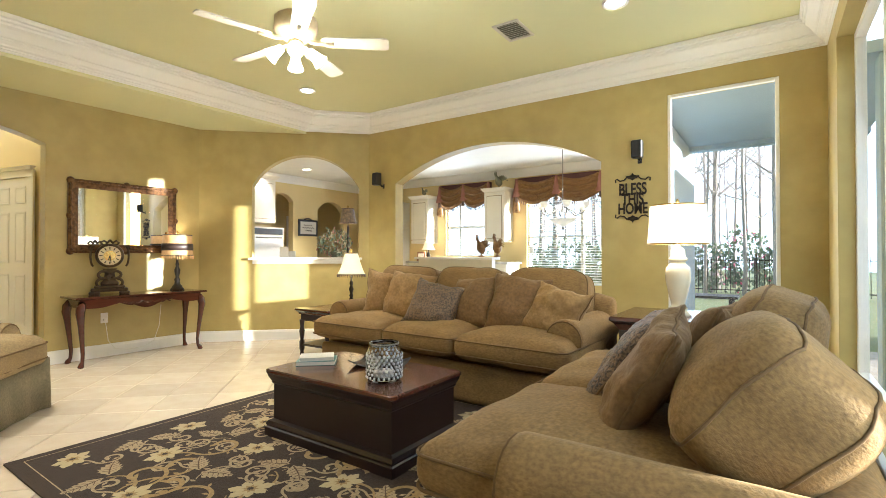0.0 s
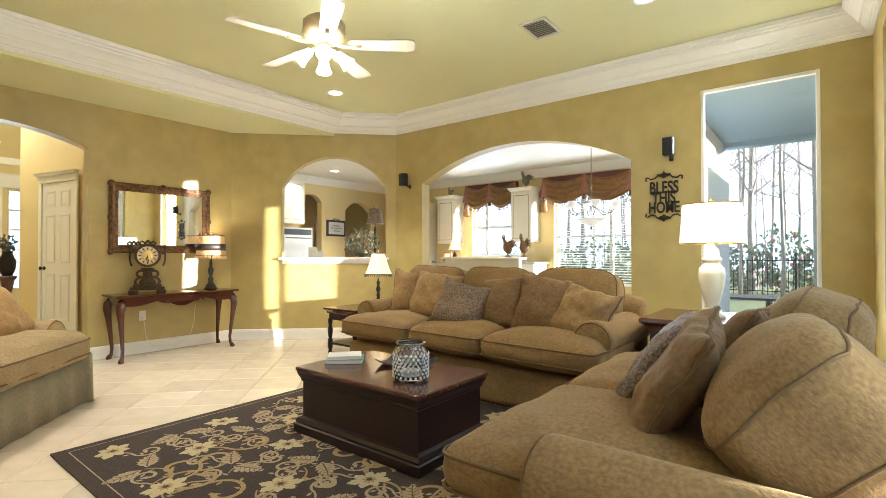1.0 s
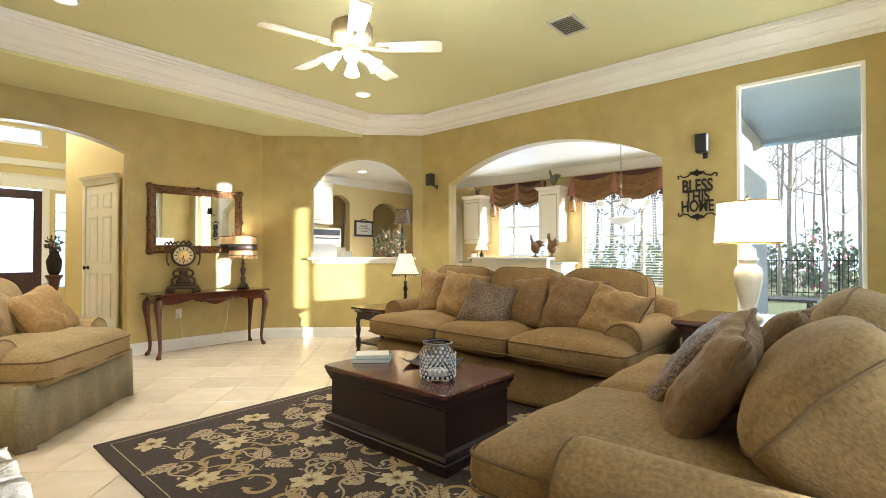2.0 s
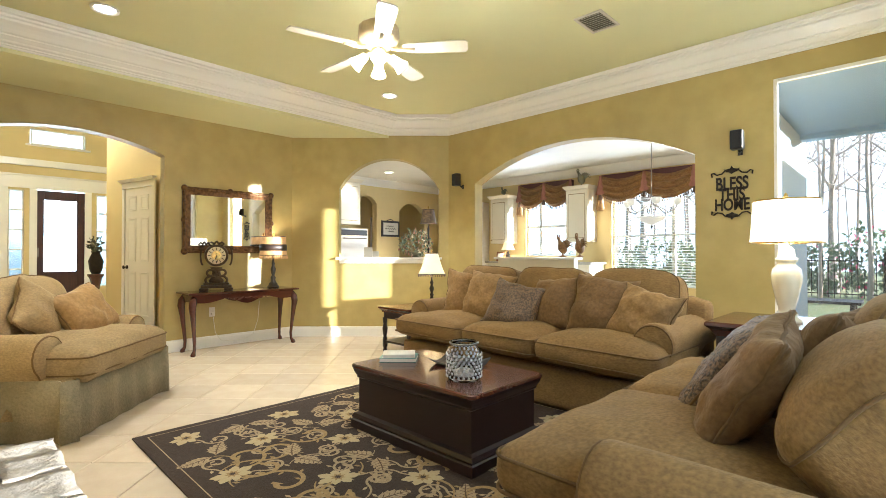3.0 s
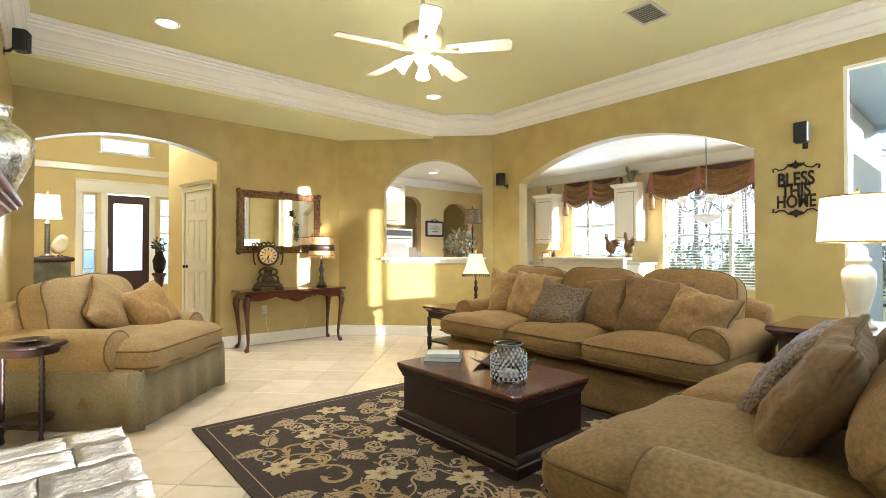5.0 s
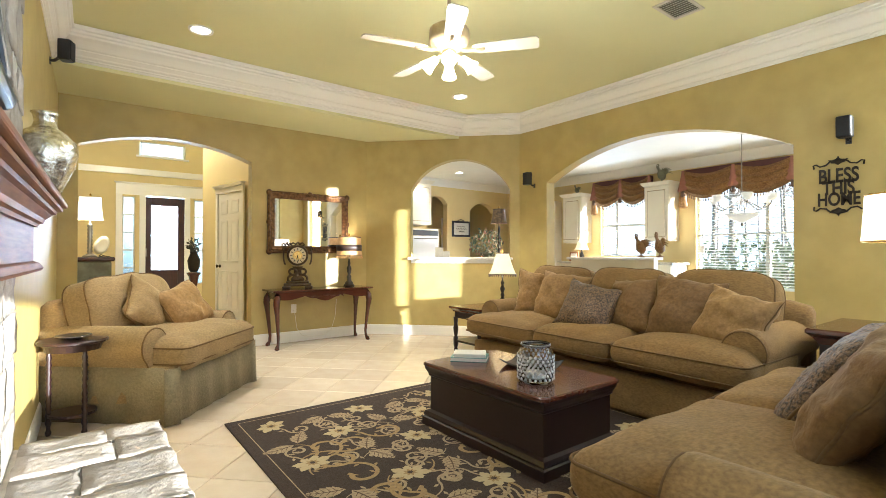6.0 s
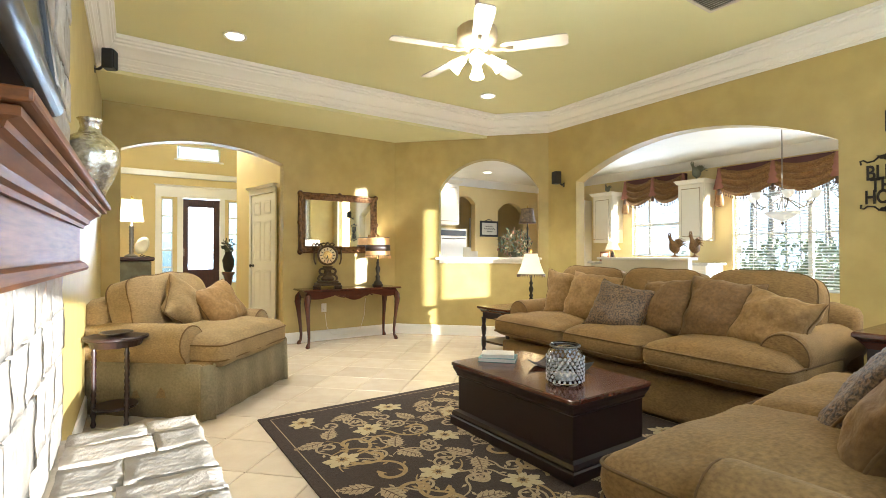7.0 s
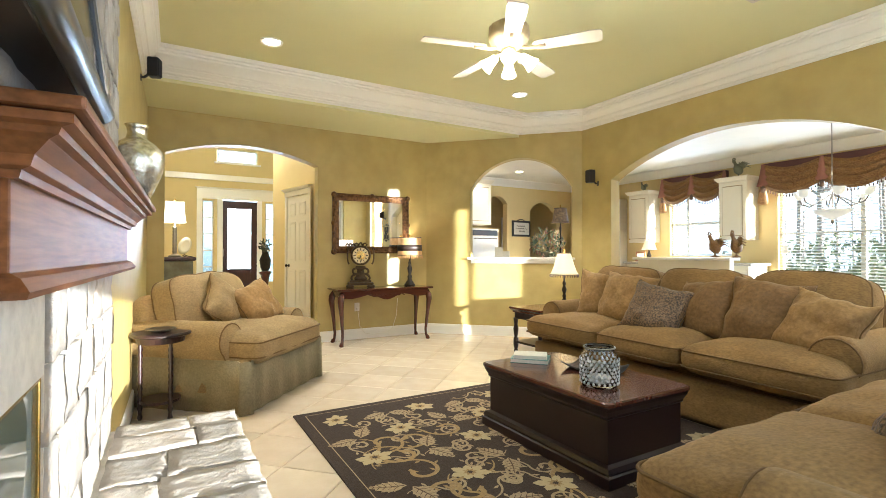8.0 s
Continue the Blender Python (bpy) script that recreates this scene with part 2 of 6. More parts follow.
def wall(p0, p1, z0, z1, thick, openings=()):
    """A wall whose seen face runs from p0 to p1, solid to the right of that way. Openings: u0, u1, bottom, spring, top."""
    bm = bmesh.new()
    p0, p1 = Vector(p0), Vector(p1)
    d = (p1 - p0).normalized()
    out = Vector((d.y, -d.x))
    length = (p1 - p0).length
    cuts = {0.0, length}
    for u0, u1, zb, zs, zt in openings:
        n = 20 if zt > zs else 1
        cuts |= {u0 + (u1 - u0) * i / n for i in range(n + 1)}
    cuts = sorted(cuts)

    def v(u, w, z):
        q = p0 + d * u + out * w
        return bm.verts.new((q.x, q.y, z))

    def quad(*c):
        bm.faces.new([v(*q) for q in c])
    for a, b in zip(cuts, cuts[1:]):
        mid = (a + b) / 2
        spans, base = [], (z0, z0)
        for u0, u1, zb, zs, zt in sorted((o for o in openings if o[0] < mid < o[1]), key=lambda o: o[2]):
            ta, tb = arch_top(a, u0, u1, zs, zt), arch_top(b, u0, u1, zs, zt)
            if zb > base[0]:
                spans.append((base, (zb, zb)))
                quad((a, 0, zb), (b, 0, zb), (b, thick, zb), (a, thick, zb))
            quad((a, 0, ta), (a, thick, ta), (b, thick, tb), (b, 0, tb))
            base = (ta, tb)
        spans.append((base, (z1, z1)))
        for (la, lb), (ha, hb) in spans:
            for w in (0, thick):
                quad((a, w, la), (b, w, lb), (b, w, hb), (a, w, ha))
        quad((a, 0, z1), (b, 0, z1), (b, thick, z1), (a, thick, z1))
    for u0, u1, zb, zs, zt in openings:
        for u in (u0, u1):
            quad((u, 0, max(zb, z0)), (u, thick, max(zb, z0)), (u, thick, zs), (u, 0, zs))
    for u in (0, length):
        quad((u, 0, z0), (u, thick, z0), (u, thick, z1), (u, 0, z1))
    bmesh.ops.remove_doubles(bm, verts=bm.verts, dist=0.0005)
    return bm


def sub_cube(n):
    """A cube of n x n faces a side, from -1 to 1."""
    bm = bmesh.new()
    grid = {}
    for i in range(n + 1):
        for j in range(n + 1):
            for k in range(n + 1):
                if i in (0, n) or j in (0, n) or k in (0, n):
                    grid[i, j, k] = bm.verts.new((2 * i / n - 1, 2 * j / n - 1, 2 * k / n - 1))
    for i in range(n):
        for j in range(n):
            for c in (0, n):
                bm.faces.new((grid[i, j, c], grid[i + 1, j, c], grid[i + 1, j + 1, c], grid[i, j + 1, c]))
                bm.faces.new((grid[i, c, j], grid[i + 1, c, j], grid[i + 1, c, j + 1], grid[i, c, j + 1]))
                bm.faces.new((grid[c, i, j], grid[c, i + 1, j], grid[c, i + 1, j + 1], grid[c, i, j + 1]))
    return bm


def block(x, y, z, corner=0.06, crown=0.0, dent=0.008, seed=0, n=14):
    """An upholstered block of that size round its centre, with soft edges, a crowned top and slack in the cover."""
    bm = sub_cube(n)
    half = Vector((x / 2, y / 2, z / 2))
    r = min(corner, *(half * 0.98))
    for v in bm.verts:
        c = v.co.copy()
        p = Vector([math.copysign(abs(a) ** 0.8, a) * h for a, h in zip(c, half)])
        core = Vector([max(-h + r, min(h - r, a)) for a, h in zip(p, half)])
        off = p - core
        if off.length > 1e-6:
            p = core + off.normalized() * r
        f = (1 - c.x * c.x) * (1 - c.y * c.y)
        p.z += crown * f * (1 if c.z > 0 else -0.25)
        w = Vector((seed * 7.3, seed * 3.1, 0))
        p += noise.noise_vector(p * 4 + w) * dent + noise.noise_vector(p * 11 + w) * dent * 0.4
        v.co = p
    return bm


def pillow(w, h, t, seed=0, n=26, slack=0.012, sag=0.0):
    """A loose pillow standing on its lower edge, face along y, with pinched corners."""
    bm = sub_cube(n)
    for v in bm.verts:
        a, b, c = v.co
        e = max(0.0, (1 - abs(a) ** 2.6) * (1 - abs(b) ** 2.6)) ** 0.45
        edge = 1 - 0.09 * ((1 - b * b) * abs(a) ** 3 + (1 - a * a) * abs(b) ** 3)
        flat = max(abs(a), abs(b))
        p = Vector((a * w / 2 * edge, c * (0.012 + t / 2 * e) if flat < 1 else c * 0.012, b * h / 2 * edge))
        p.y += sag * (1 - a * a) * 0.5
        q = Vector((seed * 5.7, seed * 2.3, seed))
        fold = abs(noise.noise(Vector((p.x * 5 + p.z * 6, p.z * 3 - p.x * 2, seed * 3.1)))) ** 0.7
        p.y -= (1 if c < 0 else -1) * (0.022 * (1 - fold) * e - 0.010) if flat < 1 else 0
        p += noise.noise_vector(p * 7 + q) * slack * 1.5 + noise.noise_vector(p * 16 + q) * slack * 0.8
        v.co = p
    return bm


def ring_path(w, h, r, n=6):
    """A rounded rectangle of points round the origin, in the plane of x and y."""
    pts = []
    for cx, cy, a0 in ((w / 2 - r, h / 2 - r, 0), (-w / 2 + r, h / 2 - r, 90), (-w / 2 + r, -h / 2 + r, 180), (w / 2 - r, -h / 2 + r, 270)):
        for i in range(n + 1):
            a = radians(a0 + 90 * i / n)
            pts.append(Vector((cx + r * math.cos(a), cy + r * math.sin(a), 0)))
    return pts


# ------------------------------------------------------------------ plan of the living room
W, N, E, S = -6.27, 4.93, 0.38, -0.29
SW = (W, -0.19)
DW, DN = (W, 3.36), (-4.68, N)          # ends of the diagonal wall
LOW, HIGH = 2.828, 3.085                 # soffit and tray ceiling
BEAM = -5.29
BEAM_N = 4.328                          # where the beam meets the diagonal wall
DIAG = Vector(DN) - Vector(DW)
DL = DIAG.length
T = 0.16

# walls run with the room on the left of the way and their body on the right
structure("wall_west", wall((W, DW[1]), SW, 0, HIGH + 0.1, T, [(DW[1] - 1.73, DW[1] + 0.02, 0, 2.33, 2.50)]), "wall", "olive-gold plastered wall with a wide arched opening to the entry hall", "wall")
structure("wall_diagonal", wall(DN, DW, 0, HIGH + 0.1, T, [(DL - 2.10, DL - 0.67, 1.08, 2.10, 2.535)]), "wall", "gold plastered corner wall with an arched bar opening to the kitchen", "wall")
structure("wall_north", wall((E, N), DN, 0, HIGH + 0.1, T, [(E - 0.06, E + 0.81, 0.45, 2.68, 2.68), (E + 1.435, E + 4.19, 0, 2.12, 2.48)]), "wall", "gold plastered wall with a wide arch and a tall window", "wall")
structure("wall_east", wall((E, S), (E, N), 0, HIGH + 0.1, T, [(0.69, 2.39, 0.33, 2.68, 2.68), (2.48, 4.58, 0.33, 2.68, 2.68)]), "wall", "gold plastered wall with tall windows to the garden", "wall")
structure("wall_south", wall(SW, (E, S), 0, HIGH + 0.1, T), "wall", "gold plastered wall behind the stone chimney", "wall")
structure("ceiling", box(BEAM, E, S, N, HIGH, HIGH + 0.08), "ceiling", "pale gold-green tray ceiling", "ceiling")
bm = bmesh.new()
lo = [bm.verts.new((x, y, LOW)) for x, y in ((W, S), (BEAM, S), (BEAM, BEAM_N), DW)]
hi = [bm.verts.new((v.co.x, v.co.y, HIGH + 0.08)) for v in lo]
bm.faces.new(lo), bm.faces.new(hi)
for i in range(4):
    bm.faces.new((lo[i], lo[(i + 1) % 4], hi[(i + 1) % 4], hi[i]))
structure("ceiling_soffit", bm, "ceiling", "lower pale gold ceiling along the hall wall", "ceiling")
CROWN = [(0, 2.862), (0.010, 2.862), (0.013, 2.872), (0.021, 2.876), (0.023, 2.886), (0.036, 2.892), (0.040, 2.906), (0.055, 2.925), (0.060, 2.929), (0.062, 2.940), (0.074, 2.944), (0.090, 2.968), (0.108, 2.990), (0.126, 3.004), (0.129, 3.020), (0.142, 3.024), (0.144, 3.040), (0.158, 3.045), (0.158, 3.081), (0, 3.081)]
structure("trim", sweep([(BEAM, -0.206), (E, S), (E, N), DN, (BEAM, BEAM_N)], CROWN, wide=[1.0, 1.2, 1.3, 1.9, 2.0]), "trim", "white stepped crown moulding round the tray ceiling", "crown moulding")
BASE = [(0, 0), (0.016, 0), (0.016, 0.11), (0.010, 0.135), (0, 0.14)]


def skirting(*pts):
    structure("baseboard", sweep(list(pts), BASE, closed=False), "trim", "white painted baseboard", "baseboard")


skirting((E, N), (-1.435, N))
skirting((-4.19, N), DN, DW, (W, 1.73))
skirting(SW, (-2.75, -0.243))
skirting((E, S), (E, N))

structure("ground", box(-60, 60, -60, 60, -0.30, -0.14), "lawn", "winter lawn round the house", "ground")
structure("floor", box(W - T, E + T, S - T, 9.0, -0.12, -0.006), "grout", "tan grout bed of the tiled floor", "floor")
structure("floor_hall", box(-14.3, W - T, -3.3, 9.0, -0.12, -0.006), "grout", "tan grout bed of the tiled hall floor", "floor")

# ------------------------------------------------------------------ breakfast room and kitchen beyond the arches


def slab(pts, z0, z1):
    """A flat body over an outline of points, given anticlockwise."""
    bm = bmesh.new()
    lo = [bm.verts.new((x, y, z0)) for x, y in pts]
    hi = [bm.verts.new((x, y, z1)) for x, y in pts]
    bm.faces.new(lo[::-1]), bm.faces.new(hi)
    for i in range(len(pts)):
        bm.faces.new((lo[i], lo[(i + 1) % len(pts)], hi[(i + 1) % len(pts)], hi[i]))
    return bm


BN, BE, KW = 8.50, -1.16, -8.45
# unseen openings, sized to cast the sun strips on the diagonal wall
structure("wall_breakfast_east", wall((BE, N + T), (BE, BN), 0, LOW, 0.12, [(0.363, 0.478, 0.1, 2.28, 2.28), (0.480, 0.82, 0.95, 1.64, 1.64)]), "cream_wall", "cream painted wall of the breakfast room", "wall")
structure("wall_breakfast_north", wall((BE, BN), (KW, BN), 0, LOW, T, [(0.620, 2.744, 0.60, 2.36, 2.36), (3.469, 4.647, 1.13, 2.36, 2.36)]), "cream_wall", "cream painted wall with two blinded windows", "wall")
structure("wall_kitchen_west", wall((KW, BN), (KW, 3.3), 0, LOW, T, [(0.454, 1.265, 0, 2.17, 2.38), (1.929, 2.483, 0, 2.29, 2.45)]), "cream_wall", "cream kitchen wall with two arched doorways", "wall")
structure("wall_kitchen_south", wall((KW, 3.3), (W - T, 3.3), 0, LOW, 0.12), "cream_wall", "cream painted kitchen wall", "wall")
structure("ceiling_kitchen", slab([(BE, N + T + 0.002), (BE, BN + T), (KW - 1.7, BN + T), (KW - 1.7, 3.3), (W - T, 3.3), (W - T, 3.43), (-4.745, N + T + 0.002)], LOW, LOW + 0.1), "white_ceiling", "white painted kitchen ceiling", "ceiling")
KCROWN = [(0, 2.67), (0.015, 2.67), (0.03, 2.71), (0.08, 2.785), (0.10, 2.812), (0.10, 2.836), (0, 2.836)]
structure("trim_kitchen", sweep([(BE, N + T), (BE, BN), (KW, BN), (KW, 3.3)], KCROWN, closed=False), "trim", "white crown moulding of the kitchen", "crown moulding")
structure("wall_passage_end", box(KW - 1.7, KW - T, BN, BN + T, 0, LOW), "cream_wall", "plain end wall of the passage", "wall")
structure("wall_passage_south", box(KW - 1.7, KW - 0.001, 3.18, 3.3, 0, LOW), "cream_wall", "plain end wall of the passage", "wall")
structure("wall_passage", box(KW - 1.7, KW - 1.6, 3.3, BN, 0, LOW), "cream_wall", "plain wall of the passage behind the kitchen", "wall")
# hall and entry
HW, HS = -13.75, -0.55
structure("wall_entry", wall((HW, 4.5), (HW, -3.0), 0, 4.6, T, [(2.308, 3.301, 0, 2.61, 2.61), (1.868, 2.151, 0.40, 2.57, 2.57), (3.436, 3.697, 0.40, 2.57, 2.57), (2.361, 3.353, 3.60, 3.94, 3.94)]), "cream_wall", "gold painted entry wall round the front door", "wall")
structure("wall_hall_north", wall((W - T, 2.342), (-9.282, 1.722), 0, 4.6, 0.12), "cream_wall", "gold painted side wall of the hall", "wall")
structure("wall_hall_end", box(-9.292, -9.192, 1.862, 4.5, 0, 4.6), "cream_wall", "gold painted wall of the entry", "wall")
structure("wall_entry_north", box(HW, -9.192, 4.5, 4.62, 0, 4.6), "cream_wall", "gold painted wall of the entry", "wall")
structure("wall_hall_south", wall((-8.4, HS), (W - T, HS), 0, 4.6, 0.14), "cream_wall", "gold painted side wall of the hall", "wall")
structure("wall_hall_south_return", box(-8.54, -8.4, -3.0, HS, 0, 4.6), "cream_wall", "gold painted wall of the entry", "wall")
structure("wall_entry_south", box(HW, -8.4, -3.14, -3.0, 0, 4.6), "cream_wall", "gold painted wall of the entry", "wall")
structure("wall_above_arch", box(W - T - 0.12, W - T, HS, 2.4, HIGH + 0.1, 4.6), "cream_wall", "gold painted wall above the arch", "wall")
structure("ceiling_entry", box(HW - 0.2, W - T, -3.2, 4.7, 4.6, 4.7), "ceiling", "high pale ceiling of the entry", "ceiling")
structure("trim_entry", box(HW, HW + 0.06, -3.0, 4.5, 3.10, 3.25, 0.012), "trim", "white moulding along the entry wall", "moulding")

# ------------------------------------------------------------------ upholstery


def seam(parent, pts, z=0.0, r=0.006):
    part("piping", tube([p + Vector((0, 0, z)) for p in pts], r, 6, True), "piping", parent, smooth=True)


def rolled_arm(depth, height, r, lean=1):
    """A rolled arm along y, its roll hanging outwards to +x times lean."""
    bm = bmesh.new()
    prof = []
    for i in range(15):
        a = radians(200 - 250 * i / 14)
        prof.append((r * math.cos(a), height - r + r * math.sin(a)))
    prof = [(-r * 0.80, 0.14), (-r * 0.86, height * 0.5)] + prof + [(r * 0.45, height - 2.1 * r), (r * 0.55, 0.14)]
    ys = [(-depth / 2, 0.93), (-depth / 2 + 0.012, 0.985), (-depth / 2 + 0.04, 1.0)] + [(-depth / 2 + depth * i / 10, 1.0) for i in range(1, 10)] + [(depth / 2, 0.97)]
    rings = []
    cz = height * 0.55
    for y, k in ys:
        ring = []
        for x, z in prof:
            p = Vector((x * k * lean, y, cz + (z - cz) * k))
            p += noise.noise_vector(p * 6) * 0.008
            ring.append(bm.verts.new(p))
        rings.append(ring)
    for a, b in zip(rings, rings[1:]):
        for i in range(len(prof)):
            bm.faces.new((a[i], a[(i + 1) % len(prof)], b[(i + 1) % len(prof)], b[i]))
    bm.faces.new(rings[0])
    bm.faces.new(rings[-1][::-1])
    return bm, [Vector((x * 0.96 * lean, -depth / 2 + 0.004, cz + (z - cz) * 0.96)) for x, z in prof]


def sofa(name, label, category, m, width, depth, seats, cloth="chenille", skirt=False, back_z=0.92, overhang=0.06, backs=None, back_top=0.83, arm_h=0.70, arm_in=0.0, arm_back=0.0):
    """An upholstered seat facing -y, its front at y = -depth / 2."""
    root = thing(name, m, label, category)
    r = 0.135
    inner = width - 4 * r + 0.05
    front, back = -depth / 2, depth / 2
    if skirt:
        part("base", block(width - 0.15, depth - 0.08, 0.26, 0.04, 0, 0.004, 1), cloth, root, smooth=True).location = (0, 0.0, 0.27)
    else:
        part("base", block(width - 0.20, depth - 0.18, 0.26, 0.04, 0, 0.004, 1), cloth, root, smooth=True).location = (0, 0.05, 0.27)
    if skirt:
        bm = bmesh.new()
        pts, w2, d2 = [], width / 2 - 0.06, depth / 2 - 0.02
        for (ax, ay), (bx, by) in (((-w2, d2), (-w2, -d2)), ((-w2, -d2), (w2, -d2)), ((w2, -d2), (w2, d2))):
            for i in range(40):
                f = i / 40
                k = max(0, 1 - abs(f - 0.03) / 0.03) + max(0, 1 - abs(f - 0.97) / 0.03)
                nx, ny = (by - ay), -(bx - ax)
                q = math.hypot(nx, ny)
                wv = 0.007 * math.sin(f * 31) - 0.05 * k
                pts.append((ax + (bx - ax) * f - nx / q * wv, ay + (by - ay) * f - ny / q * wv))
        lo = [bm.verts.new((x * 1.015, y * 1.015, 0.006)) for x, y in pts]
        hi = [bm.verts.new((x, y, 0.385)) for x, y in pts]
        for i in range(len(pts) - 1):
            bm.faces.new((lo[i], lo[i + 1], hi[i + 1], hi[i]))
        sk = part("skirt", bm, "sage", root, "pleated fabric skirt to the floor", smooth=True)
        so = sk.modifiers.new("thick", "SOLIDIFY")
        so.thickness = 0.012
    else:
        part("front_rail", block(width - 0.22, 0.10, 0.30, 0.045, 0, 0.006, 2), cloth, root, smooth=True).location = (0, front + 0.09, 0.165)
        for sx in (-1, 1):
            for sy in (-1, 1):
                part("foot", lathe([(0.028, 0.0), (0.04, 0.03), (0.036, 0.06), (0.03, 0.16)], 12), "mahogany", root, smooth=True).location = (sx * (width / 2 - 0.22), sy * (depth / 2 - 0.16), 0)
    for s in (-1, 1):
        bm, edge = rolled_arm(depth - 0.24 - arm_back, arm_h, r, s)
        arm = part("arm", bm, cloth, root, smooth=True)
        arm.location = (s * (width / 2 - r - arm_in), 0.08 + arm_back / 2, 0)
        seam(arm, edge, r=0.0055)
    part("back", block(width - 0.16, 0.22, back_top - 0.17, 0.09, 0.02, 0.006, 3), cloth, root, smooth=True).location = (0, back - 0.13, (back_top + 0.17) / 2)
    sw = (inner + 0.06) / seats
    for i in range(seats):
        x = -inner / 2 - 0.03 + sw * (i + 0.5)
        wide = sw + (0.16 if seats > 1 and i in (0, seats - 1) else 0.22 if skirt else 0.0)
        off = 0.07 * (-1 if i == 0 else 1 if i == seats - 1 else 0) if seats > 1 else 0
        d = depth - 0.32
        c = part("seat_cushion", block(wide - 0.016, d, 0.21 if skirt else 0.18, 0.078, 0.062, 0.013, 10 + i + width, 22), cloth, root, smooth=True)
        c.location = (x + off, front - overhang + d / 2 + 0.01, 0.455)
        ring = ring_path(wide - 0.02, d - 0.008, 0.06)
        seam(c, ring, 0.055)
        seam(c, ring, -0.055)
        bx, by, bz, bw, bt, bh, tilt, twist = backs[i] if backs else (x, back - 0.32, back_z - 0.22, sw - 0.005, 0.27, 0.54, -13, random.uniform(-2, 2))
        b = part("back_cushion", plump(bw, bt, bh, 30 + i + width), cloth, root, smooth=True)
        b.matrix_basis = pose(bx, by, bz, tilt, 0, twist)
        for sy in (-1, 1):
            seam(b, plump_seam(sy * 0.62, bw, bt, bh, 30 + i + width), r=0.005)
    return root


def plump_at(a, c, b, w, t, h, seed):
    """A point of a plump loose cushion: a across, c through, b up, each from -1 to 1."""
    q = (abs(a) ** 5 + abs(b) ** 5 + abs(c) ** 5) ** 0.2
    m = max(abs(a), abs(b), abs(c))
    k = m / max(q, 1e-6)
    a, b, c = a * k, b * k, c * k
    puff = 1 + 0.34 * (1 - a * a) * (1 - b * b)
    p = Vector((a * w / 2 * (1 - 0.02 * b * b), c * t / 2 * puff, b * h / 2 * (1 + 0.03 * (1 - a * a))))
    s = Vector((seed * 2.7, seed * 1.3, 0))
    return p + noise.noise_vector(p * 4 + s) * 0.016 + noise.noise_vector(p * 10 + s) * 0.006


def plump(w, t, h, seed, n=20):
    bm = sub_cube(n)
    for v in bm.verts:
        a, c, b = v.co
        v.co = plump_at(a, c, b, w, t, h, seed)
    return bm


def plump_seam(c, w, t, h, seed):
    pts = []
    for i in range(56):
        f = i / 14
        s, q = int(f), f - int(f)
        a, b = ((-1 + 2 * q, -1), (1, -1 + 2 * q), (1 - 2 * q, 1), (-1, 1 - 2 * q))[s]
        pts.append(plump_at(a, c, b, w, t, h, seed) * 1.006)
    return pts


def throw_pillow(label, m, w=0.46, h=0.44, t=0.17, cloth="velvet", seed=0):
    root = thing("throw_pillow", m, label, "pillow", "pillows on the seats")
    c = part("cover", pillow(w, h, t, seed), cloth, root, smooth=True)
    pts = []
    for i in range(64):
        f = i / 64 * 4
        s, q = int(f), f - int(f)
        a, b = ((-1 + 2 * q, -1), (1, -1 + 2 * q), (1 - 2 * q, 1), (-1, 1 - 2 * q))[s]
        k = 1 - 0.09 * ((1 - b * b) * abs(a) ** 3 + (1 - a * a) * abs(b) ** 3)
        p = Vector((a * w / 2 * k, 0, b * h / 2 * k))
        z = Vector((seed * 5.7, seed * 2.3, seed))
        pts.append(p + noise.noise_vector(p * 7 + z) * 0.018 + noise.noise_vector(p * 16 + z) * 0.0096)
    part("piping", tube(pts, 0.006, 6, True), "piping", c, smooth=True)
    return root


sofa("sofa", "tan chenille three-seat sofa with rolled arms before the arch", "sofa", pose(-2.391, 3.682, 0, 0, 0, -2), 2.76, 1.16, 3, back_z=0.975, arm_in=0.06)
sofa("loveseat", "tan chenille loveseat with rolled arms and plump cushions", "sofa", pose(-0.331, 2.193, 0, 0, 0, -90), 2.06, 1.22, 2,
     backs=[(-0.36, 0.33, 0.775, 0.84, 0.28, 0.45, -18, -4), (0.44, 0.30, 0.735, 0.74, 0.33, 0.44, -44, 4)], back_top=0.60, arm_h=0.635, arm_back=0.10)
sofa("armchair", "wide sage-tan skirted armchair with rolled arms, set askew", "armchair", pose(-4.478, 0.488, 0, 0, 0, 138.7), 1.26, 1.10, 1, "chenille_light", True, backs=[(0.0, 0.24, 0.71, 1.02, 0.25, 0.56, -16, 3)], arm_h=0.66)

# ------------------------------------------------------------------ coffee table on the rug
RUG = (-3.49, -0.44, 0.79, 3.20)
rug = thing("rug", pose((RUG[0] + RUG[1]) / 2, (RUG[2] + RUG[3]) / 2, 0), "dark brown area rug with cream and gold floral scrolls", "rug")
part("rug_field", box(RUG[0] - (RUG[0] + RUG[1]) / 2, RUG[1] - (RUG[0] + RUG[1]) / 2, RUG[2] - (RUG[2] + RUG[3]) / 2, RUG[3] - (RUG[2] + RUG[3]) / 2, 0.001, 0.012), mat("rug_brown", (0.030, 0.017, 0.010), 0.95, grain=0.6, scale=60, second=(0.055, 0.032, 0.02), bump=0.6, bump_scale=200), rug)

table = thing("coffee_table", pose(-2.137, 2.197, 0.012), "dark mahogany trunk coffee table with a moulded lid", "coffee table")


